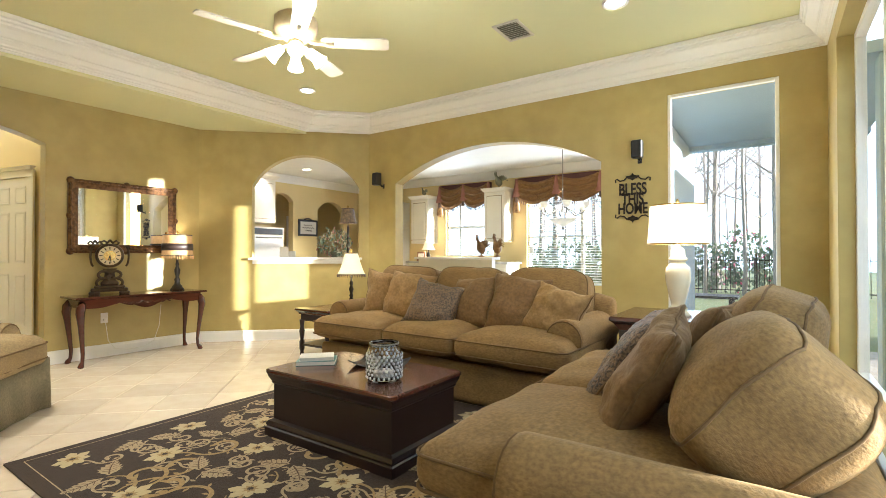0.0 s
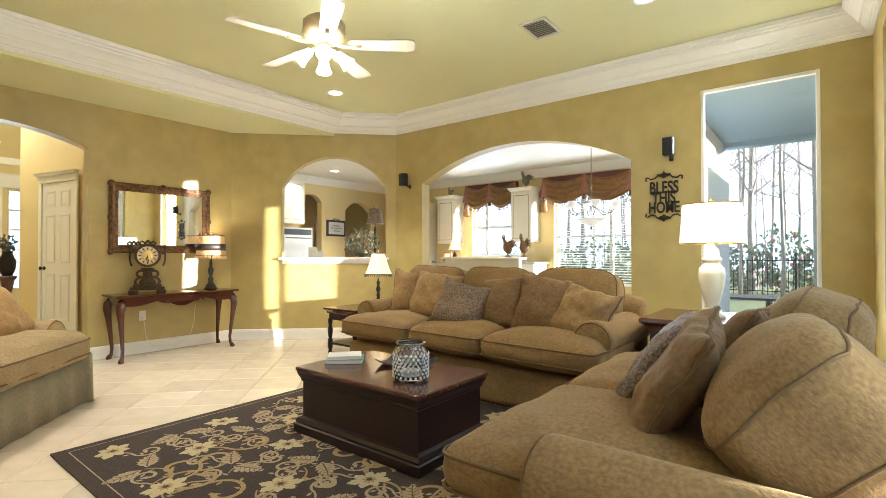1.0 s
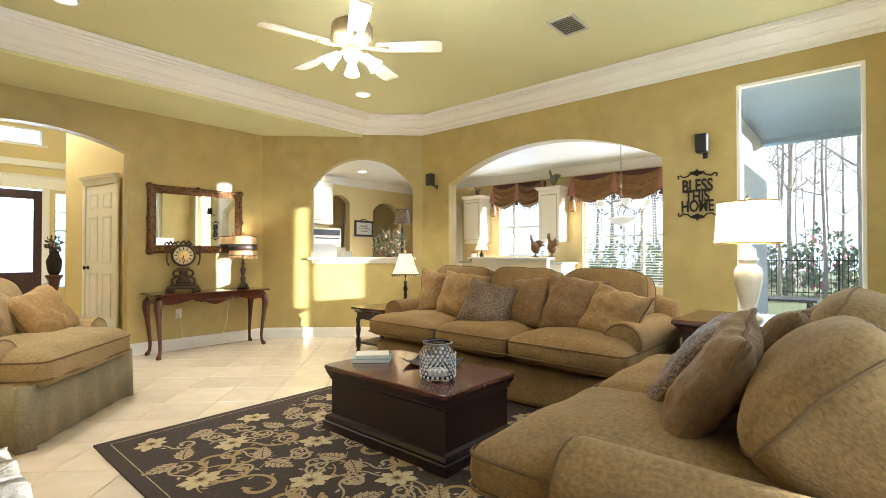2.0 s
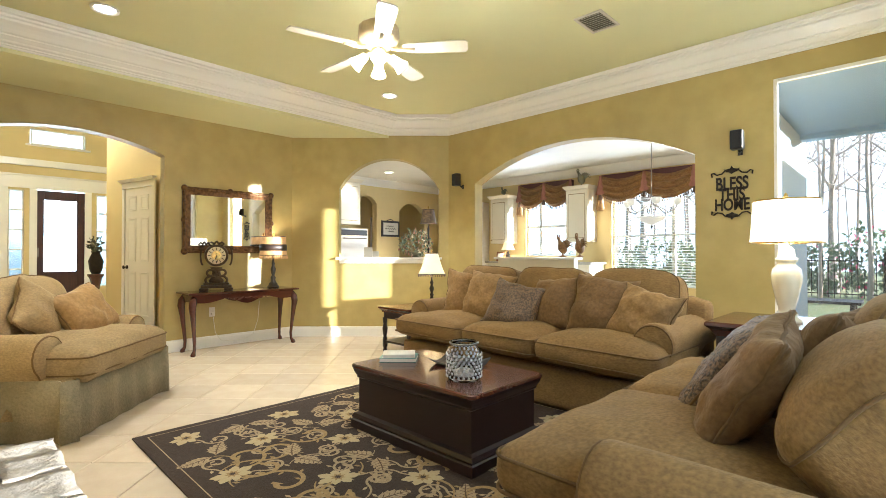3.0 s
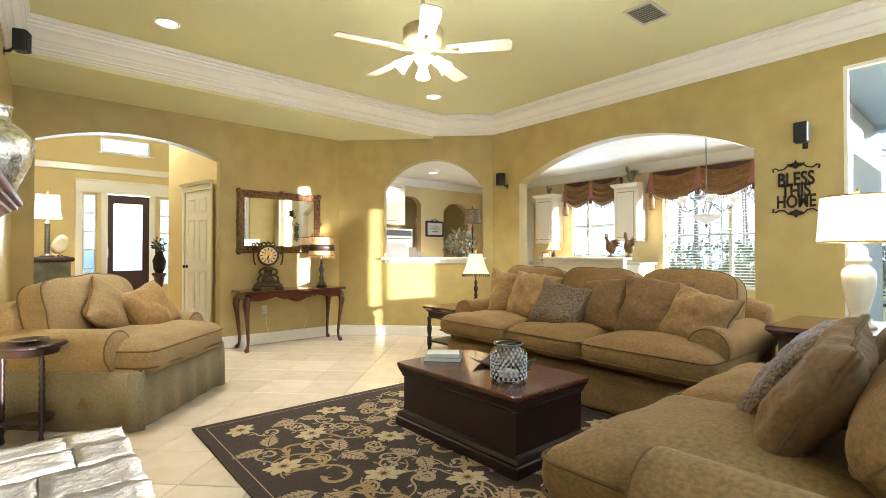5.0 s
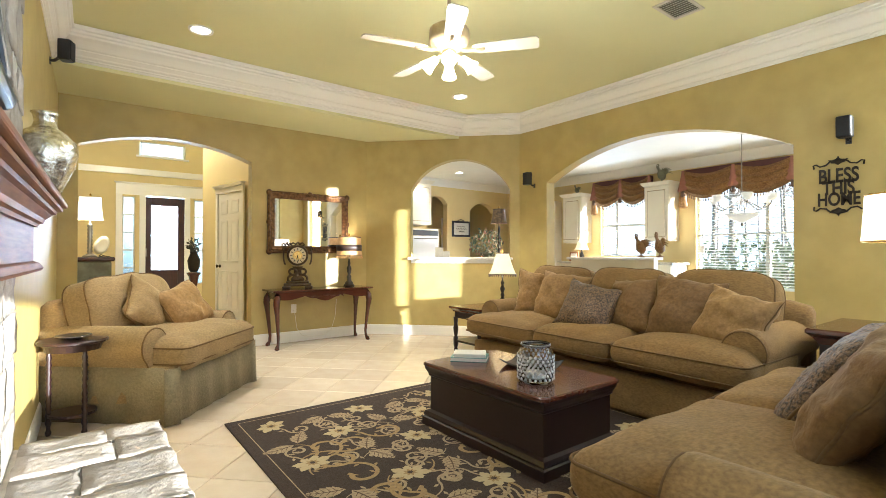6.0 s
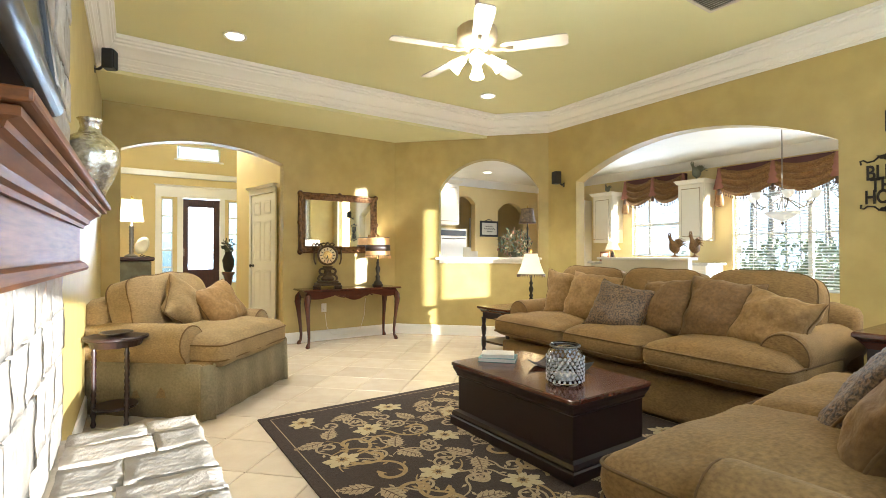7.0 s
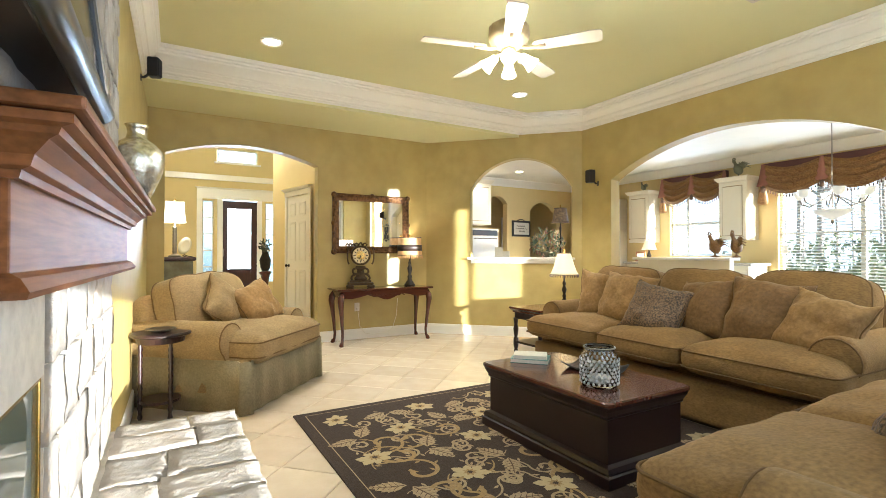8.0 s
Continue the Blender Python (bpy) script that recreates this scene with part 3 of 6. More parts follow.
def tiers(rows, cx=0.0, cy=0.0):
    """A body of stacked outlines: half width, half depth, height."""
    bm = bmesh.new()
    rings = [[bm.verts.new((cx + sx * a, cy + sy * b, z)) for sx, sy in ((-1, -1), (1, -1), (1, 1), (-1, 1))] for a, b, z in rows]
    for p, q in zip(rings, rings[1:]):
        for i in range(4):
            bm.faces.new((p[i], p[(i + 1) % 4], q[(i + 1) % 4], q[i]))
    bm.faces.new(rings[0][::-1]), bm.faces.new(rings[-1])
    return bm


part("plinth", tiers([(0.535, 0.335, 0.0), (0.535, 0.335, 0.055), (0.525, 0.325, 0.062), (0.530, 0.330, 0.075), (0.520, 0.320, 0.095), (0.495, 0.295, 0.105)]), "mahogany", table)
part("chest", tiers([(0.495, 0.295, 0.1), (0.495, 0.295, 0.33)]), "mahogany", table)
part("moulding", tiers([(0.495, 0.295, 0.325), (0.505, 0.305, 0.335), (0.505, 0.305, 0.345), (0.52, 0.32, 0.375), (0.525, 0.325, 0.395)]), "mahogany", table)
bm = bmesh.new()
outs = [ring_path(2 * a, 2 * b, 0.035, 4) for a, b in ((0.528, 0.328), (0.54, 0.34), (0.54, 0.34), (0.532, 0.332))]
rings = [[bm.verts.new((p.x, p.y, z)) for p in o] for o, z in zip(outs, (0.396, 0.402, 0.418, 0.424))]
for p, q in zip(rings, rings[1:]):
    for i in range(len(p)):
        bm.faces.new((p[i], p[(i + 1) % len(p)], q[(i + 1) % len(p)], q[i]))
bm.faces.new(rings[0][::-1]), bm.faces.new(rings[-1])
part("lid", bm, "cherry", table, "polished reddish lid")


# ------------------------------------------------------------------ rug pattern


def shared(name, bm, material, smooth=False):
    me = bpy.data.meshes.new(name)
    bmesh.ops.recalc_face_normals(bm, faces=bm.faces)
    bm.to_mesh(me)
    bm.free()
    if smooth:
        me.shade_smooth()
    me.materials.append(M[material] if isinstance(material, str) else material)
    return me


def piece(name, me, parent, m, label=""):
    ob = new(name, me)
    ob.parent = parent
    ob.matrix_basis = m
    return tagged(ob, label)


M["rug_cream"] = mat("rug_cream", (0.43, 0.345, 0.19), 0.95, grain=0.5, scale=70, second=(0.36, 0.27, 0.13), bump=0.5, bump_scale=200)
M["rug_gold"] = mat("rug_gold", (0.32, 0.215, 0.085), 0.95, grain=0.6, scale=70, second=(0.18, 0.12, 0.05), bump=0.5, bump_scale=200)
M["rug_tan"] = mat("rug_tan", (0.36, 0.27, 0.15), 0.95, grain=0.6, scale=70, second=(0.20, 0.14, 0.08), bump=0.5, bump_scale=200)


def ribbon(bm, pts, widths, z):
    vs = []
    for i, p in enumerate(pts):
        d = (pts[min(i + 1, len(pts) - 1)] - pts[max(i - 1, 0)]).normalized()
        nrm = Vector((-d.y, d.x)) * widths[i] / 2
        vs.append((bm.verts.new((p.x + nrm.x, p.y + nrm.y, z)), bm.verts.new((p.x - nrm.x, p.y - nrm.y, z))))
    for a, b in zip(vs, vs[1:]):
        bm.faces.new((a[0], a[1], b[1], b[0]))


def spiral(r0, turns, wide, tail, z=0.0165):
    """A scroll that uncurls into a tail with small buds along it."""
    bm = bmesh.new()
    pts, wd = [], []
    k = 40
    for i in range(k):
        f = i / (k - 1)
        a = turns * math.tau * f
        r = r0 * (0.16 + 0.84 * f ** 1.2)
        pts.append(Vector((r * math.cos(a), r * math.sin(a))))
        wd.append(wide * (1.25 - 0.5 * f) * (1.9 if f < 0.08 else 1))
    d = (pts[-1] - pts[-2]).normalized()
    for i in range(1, 14):
        f = i / 13
        d2 = Matrix.Rotation(-0.13, 2) @ d
        d = d2
        pts.append(pts[-1] + d * tail / 13)
        wd.append(wide * (0.75 - 0.5 * f))
    ribbon(bm, pts, wd, z)
    for i in range(24, 52, 5):
        c, dd = pts[i], (pts[i + 1] - pts[i]).normalized()
        for s in (-1, 1):
            nn = Vector((-dd.y, dd.x)) * s
            q = [c + nn * 0.008, c + nn * 0.03 + dd * 0.005, c + nn * 0.046 + dd * 0.026, c + nn * 0.022 + dd * 0.024]
            if (i + (s > 0)) % 2:
                bm.faces.new([bm.verts.new((p.x, p.y, z - 0.0012)) for p in q])
    return bm


def flower(r, z=0.0172, petals=7):
    bm = bmesh.new()
    c = bm.verts.new((0, 0, z))
    ring = []
    n = petals * 8
    for i in range(n):
        a = math.tau * i / n
        w = abs(math.sin(petals * a / 2))
        q = r * (0.55 + 0.45 * w ** 0.45) * (0.85 + 0.15 * math.cos(2 * a)) * (0.93 + 0.07 * math.cos(petals * a * 2))
        ring.append(bm.verts.new((q * math.cos(a), q * math.sin(a), z)))
    for i in range(n):
        bm.faces.new((c, ring[i], ring[(i + 1) % n]))
    return bm


def leaf(length, wide, z=0.0168):
    """A serrated leaf along x."""
    bm = bmesh.new()
    top, bot = [], []
    n = 18
    for i in range(n + 1):
        f = i / n
        w = wide * math.sin(math.pi * f ** 0.75) * (0.82 + 0.30 * ((i % 3) / 2.0))
        x = length * f
        y0 = 0.05 * length * math.sin(f * 3)
        top.append(bm.verts.new((x - 0.012 * (i % 3 == 0), y0 + w / 2 + 0.001, z)))
        bot.append(bm.verts.new((x - 0.012 * (i % 3 == 0), y0 - w / 2 - 0.001, z)))
    for i in range(n):
        bm.faces.new((top[i], top[i + 1], bot[i + 1], bot[i]))
    return bm


def star(r, z):
    bm = bmesh.new()
    bm.faces.new([bm.verts.new((r * (1 if i % 2 else 0.55) * math.cos(math.tau * i / 16), r * (1 if i % 2 else 0.55) * math.sin(math.tau * i / 16), z)) for i in range(16)])
    return bm


RX, RY = (RUG[1] - RUG[0]) / 2, (RUG[3] - RUG[2]) / 2
me_flower, me_core = shared("flower", flower(0.118), "rug_cream"), shared("flower_core", star(0.044, 0.0178), "rug_gold")
me_centre = shared("flower_centre", star(0.021, 0.0184), mat("rug_core_brown", (0.05, 0.03, 0.018), 0.95, grain=0.5, scale=60))
me_leaf, me_vein = shared("leaf", leaf(0.185, 0.105), "rug_tan"), None
bmv = bmesh.new()
ribbon(bmv, [Vector((0.0, 0.0)), Vector((0.06, 0.008)), Vector((0.12, 0.01)), Vector((0.18, 0.006))], [0.008, 0.007, 0.006, 0.003], 0.0174)
for i in range(1, 6):
    x = 0.03 * i
    for s in (-1, 1):
        ribbon(bmv, [Vector((x, 0.006)), Vector((x + 0.022, 0.006 + s * 0.034))], [0.005, 0.003], 0.0174)
me_vein = shared("leaf_vein", bmv, mat("rug_vein_brown", (0.10, 0.06, 0.03), 0.95, grain=0.5, scale=60))
me_scroll_a, me_scroll_b = shared("scroll", spiral(0.155, 0.9, 0.026, 0.24), "rug_gold"), shared("scroll", spiral(0.082, 1.15, 0.018, 0.20, 0.0160), "rug_tan")
rnd = random.Random(4)
cells_x, cells_y = 8, 7
for i in range(cells_x):
    for j in range(cells_y):
        cx = -RX + 0.10 + (2 * RX - 0.20) * (i + 0.5 + rnd.uniform(-0.10, 0.10)) / cells_x
        cy = -RY + 0.10 + (2 * RY - 0.20) * (j + 0.5 + rnd.uniform(-0.10, 0.10)) / cells_y
        if (RUG[0] + RX + cx) > -0.75 and (RUG[2] + RY + cy) > 1.2:
            continue
        turn = rnd.uniform(0, 360)
        if (i + j) % 2 == 0:
            fl = piece("flower", me_flower, rug, pose(cx, cy, 0, 0, 0, turn))
            piece("flower_core", me_core, fl, Matrix())
            piece("flower_centre", me_centre, fl, Matrix())
            arms = ((me_scroll_a, 0.20, turn + 60), (me_scroll_b, 0.20, turn + 160), (me_scroll_b, 0.20, turn + 260))
        else:
            for a in (turn, turn + 125):
                q = radians(a)
                lf = piece("leaf", me_leaf, rug, pose(cx + 0.03 * math.cos(q), cy + 0.03 * math.sin(q), 0, 0, 0, a))
                piece("leaf_vein", me_vein, lf, Matrix())
            arms = ((me_scroll_a, 0.16, turn + 250), (me_scroll_b, 0.20, turn + 60), (me_scroll_b, 0.22, turn + 180))
        for me, d, a in arms:
            q = radians(a)
            px, py = cx + d * math.cos(q), cy + d * math.sin(q)
            if abs(px) < RX - 0.22 and abs(py) < RY - 0.22:
                lift = rnd.uniform(0, 0.0004)
                sc = piece("scroll", me, rug, pose(px, py, lift, 0, 0, a + 90))
                if rnd.random() < 0.5:
                    sc.matrix_basis = pose(px, py, lift, 0, 0, a - 90) @ Matrix.Diagonal((1, -1, 1, 1))
bm = bmesh.new()
for r in (0.070,):
    q = [Vector((-RX + r, -RY + r)), Vector((RX - r, -RY + r)), Vector((RX - r, RY - r)), Vector((-RX + r, RY - r)), Vector((-RX + r, -RY + r))]
    for a, b in zip(q, q[1:]):
        ribbon(bm, [a, b], [0.006, 0.006], 0.0158)
part("border_line", bm, "rug_tan", rug)

# ------------------------------------------------------------------ fireplace
chim = thing("fireplace", pose(-1.685, S + 0.025, 0), "pale limestone fireplace with a raised stone hearth", "fireplace")
part("chimney", box(-0.85, 0.85, 0.001, 0.05, 1.38, HIGH - 0.002), "mortar", chim)
surround = part("surround", box(-0.85, 0.43, 0.001, 0.05, 0.0, 1.094), "mortar", chim)
part("lintel", box(0.43, 0.85, 0.001, 0.05, 0.92, 1.094), "mortar", chim)
part("firebox", box(0.44, 0.85, 0.0015, 0.008, 0.41, 0.92), "firebrick", chim)
hearth = part("hearth", box(-0.79, 0.85, 0.052, 0.53, 0.0, 0.408), "mortar", chim)
door = part("glass_door", box(0.45, 0.84, 0.035, 0.041, 0.43, 0.91), mat("smoked_glass", (0.10, 0.13, 0.11), 0.05, grain=0.3, scale=9), chim, "smoked glass fire door")
bm = bmesh.new()
for x0, x1, z0, z1 in ((0.44, 0.45, 0.41, 0.925), (0.84, 0.85, 0.41, 0.925), (0.45, 0.84, 0.41, 0.425), (0.45, 0.84, 0.91, 0.925)):
    add_box(bm, x0, x1, 0.028, 0.048, z0, z1, 0.003)
part("brass_frame", bm, "brass", door, "polished brass frame")
rnd = random.Random(11)


def stone(w, d, h, seed):
    """A rough dressed stone standing proud of its bed; front along +y."""
    bm = sub_cube(6)
    for v in bm.verts:
        c = v.co.copy()
        p = Vector((c.x * w / 2, c.y * d / 2, c.z * h / 2))
        s = Vector((seed * 4.1, seed, 0))
        p += noise.noise_vector(p * 9 + s) * 0.008 + noise.noise_vector(p * 26 + s) * 0.005
        v.co = p
    return shared("stone", bm, "stone", True)


def lay_stones(parent, x0, x1, z0, z1, y, rows, seed):
    z = z0
    k = 0
    while z < z1 - 0.03:
        h = min(rnd.choice(rows), z1 - z)
        if z1 - z - h < 0.05:
            h = z1 - z
        x = x0
        while x < x1 - 0.02:
            w = min(rnd.uniform(0.18, 0.46), x1 - x)
            if x1 - x - w < 0.08:
                w = x1 - x
            piece("stone", stone(w - 0.008, 0.05, h - 0.008, seed + k), parent, pose(x + w / 2, y + rnd.uniform(-0.003, 0.003), z + h / 2))
            x += w
            k += 1
        z += h


lay_stones(surround, -0.865, 0.43, 0.39, 1.10, 0.038, (0.13, 0.17, 0.21), 1)
lay_stones(chim, -0.865, 0.865, 1.40, 2.86, 0.055, (0.14, 0.18, 0.22, 0.27), 60)
# hearth slabs of split stone, their long joints across the hearth
x, k = -0.815, 0
while x < 0.84:
    w = min(rnd.uniform(0.15, 0.27), 0.86 - x)
    if 0.86 - x - w < 0.10:
        w = 0.86 - x
    cut = rnd.uniform(0.24, 0.40)
    for y0, y1 in ((0.082, cut), (cut, 0.555)):
        piece("stone", stone(w - 0.005, y1 - y0 - 0.005, 0.055, 200 + k), hearth, pose(x + w / 2, (y0 + y1) / 2, 0.393 + rnd.uniform(-0.004, 0.004)))
        k += 1
    x += w
x = -0.80
while x < 0.84:
    w = min(rnd.uniform(0.28, 0.5), 0.85 - x)
    piece("stone", stone(w - 0.014, 0.04, 0.34, int(300 + x * 10)), hearth, pose(x + w / 2, 0.545, 0.185))
    x += w

mantel = thing("mantel", pose(-1.87, S + 0.018, 0, 0, 0, -1.65), "honey-stained wooden mantel with stepped mouldings over the fireplace", "mantel")


def moulding(prof, half, depth):
    """A moulding round three sides of a shelf: half its length, depth from the wall, profile of (out, height)."""
    return sweep([(half, 0.0), (half, depth), (-half, depth), (-half, 0.0)], [(-d, z) for d, z in prof], closed=False)


part("frieze", box(-0.88, 0.88, 0.0, 0.085, 1.12, 1.315, 0.003), "oak", mantel)
part("crown", moulding([(0, 1.285), (0.012, 1.285), (0.016, 1.298), (0.03, 1.303), (0.036, 1.320), (0.058, 1.342), (0.072, 1.348), (0.076, 1.358), (0.094, 1.362), (0.094, 1.376), (0.086, 1.379), (0, 1.379)], 0.881, 0.086), "oak", mantel)
part("shelf", box(-0.99, 0.99, 0.0, 0.197, 1.380, 1.402, 0.006), "oak", mantel)
part("bed_moulding", moulding([(0, 1.095), (0.026, 1.095), (0.031, 1.107), (0.024, 1.117), (0.016, 1.128), (0, 1.136)], 0.881, 0.086), "oak", mantel)

vase = thing("vase", pose(-2.63, -0.122, 1.403) @ Matrix.Diagonal((1.08, 1.08, 1.03, 1)), "mottled silver mercury-glass vase on the mantel", "vase")
part("body", lathe([(0.045, 0), (0.05, 0.012), (0.062, 0.05), (0.095, 0.13), (0.108, 0.19), (0.10, 0.235), (0.07, 0.27), (0.042, 0.29), (0.034, 0.315), (0.038, 0.34), (0.046, 0.352), (0.042, 0.355), (0.030, 0.33), (0.028, 0.31)], 32), "mercury", vase, smooth=True)

tv = thing("television", pose(-0.66, -0.16, 1.752, 7, 0, 0), "flat television with a silver bezel on a chimney bracket", "television")
part("screen", box(-0.41, 0.41, -0.012, 0.022, -0.29, 0.29, 0.004), "screen", tv)
case = part("casing", box(-0.405, 0.405, -0.085, -0.013, -0.305, 0.285, 0.004), "black", tv, "black casing")
part("top_rail", box(-0.46, 0.46, -0.05, 0.030, 0.285, 0.325, 0.012), "black", case)
for x in (-0.4325, 0.4325):
    part("side_rail", box(x - 0.0275, x + 0.0275, -0.05, 0.030, -0.305, 0.284, 0.012), "black", case)
part("bezel", tube([(-0.46, 0.012, -0.32), (0.46, 0.012, -0.32)], 0.019, 14), "silver", tv, "silver-grey rounded bezel", smooth=True)
part("bracket", box(-0.12, 0.12, -0.10, -0.086, -0.12, 0.12, 0.01), "black", tv)

# ------------------------------------------------------------------ ceiling things
fan = thing("ceiling_fan", pose(-2.45, 1.92, HIGH - 0.152) @ Matrix.Scale(0.95, 4), "cream five-blade ceiling fan with four lit glass shades", "ceiling fan")
part("canopy", lathe([(0.07, 0.159), (0.072, 0.14), (0.05, 0.10), (0.018, 0.085)], 24), "fan_metal", fan, smooth=True)
part("downrod", lathe([(0.013, 0.09), (0.013, -0.32)], 12), "fan_metal", fan, smooth=True)
part("motor", lathe([(0.02, -0.27), (0.10, -0.285), (0.135, -0.31), (0.14, -0.38), (0.125, -0.41), (0.10, -0.425), (0.085, -0.44), (0.055, -0.455), (0.03, -0.46)], 32, 0.02, 16), "fan_metal", fan, smooth=True)
part("switch_cup", lathe([(0.05, -0.455), (0.052, -0.49), (0.045, -0.52), (0.02, -0.535)], 24), "fan_metal", fan, smooth=True)
for i in range(5):
    a = -33 + 72 * i
    bm = bmesh.new()
    outline = [(0.20, -0.048), (0.55, -0.062), (0.60, -0.056), (0.61, -0.04), (0.61, 0.04), (0.60, 0.056), (0.55, 0.062), (0.20, 0.048), (0.17, 0.03), (0.17, -0.03)]
    lo = [bm.verts.new((x, y, -0.004)) for x, y in outline]
    hi = [bm.verts.new((x, y, 0.004)) for x, y in outline]
    bm.faces.new(lo[::-1]), bm.faces.new(hi)
    for k in range(len(outline)):
        bm.faces.new((lo[k], lo[(k + 1) % len(outline)], hi[(k + 1) % len(outline)], hi[k]))
    bl = part("blade", bm, "fan_white", fan)
    bl.matrix_basis = pose(0, 0, -0.455, 0, 0, a) @ pose(0, 0, 0, -11, 0, 0)
    part("blade_iron", tube([(0.09, 0, 0.0), (0.14, 0, -0.012), (0.19, 0, -0.012), (0.25, 0, -0.009)], 0.012, 8), "fan_metal", bl, smooth=True)
for i in range(4):
    a = 52 + 90 * i
    sh = part("glass_shade", lathe([(0.022, 0), (0.03, -0.01), (0.038, -0.05), (0.045, -0.085), (0.062, -0.125), (0.058, -0.125), (0.04, -0.085), (0.033, -0.05), (0.02, -0.012)], 20, 0.03, 10), "bulb", fan, "lit frosted glass shade", smooth=True)
    sh.matrix_basis = pose(0, 0, -0.495, 0, 0, a) @ pose(0.085, 0, -0.01, 0, -48, 0) @ Matrix.Scale(0.86, 4)
    part("lamp_arm", tube([(0.03, 0, 0), (0.06, 0, 0.012), (0.085, 0, -0.006)], 0.008, 8), "fan_metal", fan, smooth=True).matrix_basis = pose(0, 0, -0.495, 0, 0, a)
lamp("fan_light", "POINT", 17, WARM, pose(-2.45, 1.92, 2.33), radius=0.16)

CANS = [(-4.46, 3.66, HIGH), (-4.47, 0.81, HIGH), (-0.97, 3.71, HIGH), (-7.491, 6.13, LOW), (-8.017, 5.504, LOW)]
for x, y, z in CANS:
    can = thing("recessed_light", pose(x, y, z), "lit recessed ceiling light with a white ring", "downlight", "recessed ceiling lights")
    part("ring", lathe([(0.072, -0.002), (0.098, -0.002), (0.096, -0.012), (0.085, -0.014), (0.075, -0.008), (0.072, -0.002)], 28), "trim", can, smooth=True)
    part("lens", lathe([(0.073, -0.004), (0.05, -0.010), (0.001, -0.012)], 24), "can", can, "lit frosted lens", smooth=True)
    lamp("downlight", "SPOT", 60 if x < -3 else 18, WARM, pose(x, y, z - 0.04), radius=0.07, spot=radians(88))

vent = thing("ceiling_vent", pose(-1.81, 3.68, HIGH), "cream louvred ceiling air vent", "air vent")
bm = bmesh.new()
for x0, x1, y0, y1 in ((-0.12, 0.12, -0.17, -0.145), (-0.12, 0.12, 0.145, 0.17), (-0.12, -0.095, -0.145, 0.145), (0.095, 0.12, -0.145, 0.145)):
    add_box(bm, x0, x1, y0, y1, -0.012, -0.001, 0.003)
part("frame", bm, "fan_white", vent)
part("backing", box(-0.095, 0.095, -0.145, 0.145, -0.003, -0.001), mat("duct_grey", (0.16, 0.14, 0.09), 0.8, grain=0.3, scale=20), vent)
for i in range(9):
    part("slat", add_box(bmesh.new(), -0.095, 0.095, -0.006, 0.006, -0.001, 0.001, 0, pose(0, -0.128 + 0.032 * i, -0.0075, 35, 0, 0)), "fan_white", vent)


def speaker(m, label):
    sp = thing("wall_speaker", m, label, "loudspeaker", "small wall loudspeakers")
    cab = part("cabinet", box(-0.05, 0.05, -0.16, -0.07, -0.085, 0.085, 0.012), "black", sp)
    part("grille", box(-0.042, 0.042, -0.166, -0.158, -0.077, 0.077, 0.003), mat("speaker_cloth", (0.02, 0.02, 0.022), 0.9, grain=0.5, scale=90), cab)
    part("bracket", tube([(0, -0.07, -0.06), (0, -0.035, -0.09), (0, -0.002, -0.09)], 0.012, 8), "black", sp, smooth=True)
    part("wall_plate", box(-0.02, 0.02, -0.006, -0.001, -0.12, -0.06, 0.002), "black", sp)


speaker(pose(-1.06, N, 2.175), "small black loudspeaker bracketed to the gold wall")
speaker(pose(-4.40, N, 2.19, 0, 0, -14), "small black loudspeaker bracketed beside the arch")
speaker(pose(-5.02, -0.21, 2.84, 0, 0, 160), "small black loudspeaker bracketed beneath the crown moulding")

# ------------------------------------------------------------------ iron wall sign
sign = thing("wall_sign", pose(-1.127, N - 0.012, 1.765), "black wrought-iron word sign hung on the wall", "wall sign")
for word, z, size in (("BLESS", -0.01, 0.162), ("THIS", -0.108, 0.155), ("HOME", -0.198, 0.15)):
    cu = bpy.data.curves.new("word", "FONT")
    cu.body, cu.size, cu.align_x, cu.extrude = word, size, "CENTER", 0.004
    cu.offset = 0.0035
    tmp = new("word", cu)
    bpy.context.view_layer.update()
    me = bpy.data.meshes.new_from_object(tmp.evaluated_get(bpy.context.evaluated_depsgraph_get()))
    bpy.data.objects.remove(tmp)
    me.materials.clear()
    me.materials.append(M["iron"])
    ob = new("word", me)
    ob.parent = sign
    ob.matrix_basis = pose(0, 0, z, 90, 0, 0) @ Matrix.Diagonal((0.66, 1, 1, 1))
for s in (-1, 1):
    for z, k in ((0.125, 1), (-0.212, -1)):
        pts = [(s * 0.16, 0, z - k * 0.01), (s * 0.165, 0, z + k * 0.02), (s * 0.145, 0, z + k * 0.025), (s * 0.12, 0, z + k * 0.005), (s * 0.08, 0, z + k * 0.012), (s * 0.05, 0, z + k * 0.042), (0, 0, z + k * 0.052)]
        part("scroll", tube(pts, 0.007, 6), "iron", sign, smooth=True)
for z, k in ((0.16, 1), (-0.245, -1)):
    part("finial", add_lathe(bmesh.new(), [(0.001, -0.03), (0.03, -0.01), (0.022, 0.012), (0.008, 0.03), (0.001, 0.045)], 10, Matrix.Scale(k, 4) @ Matrix.Diagonal((1, 0.35, 1, 1))), "iron", sign, smooth=True).location = (0, 0, z)
    for s in (-1, 1):
        part("leaf", add_lathe(bmesh.new(), [(0.001, -0.03), (0.014, 0.0), (0.001, 0.035)], 8, pose(s * 0.035, 0, z, 0, s * 60 * k, 0)), "iron", sign, smooth=True)

# ------------------------------------------------------------------ console, mirror, clock


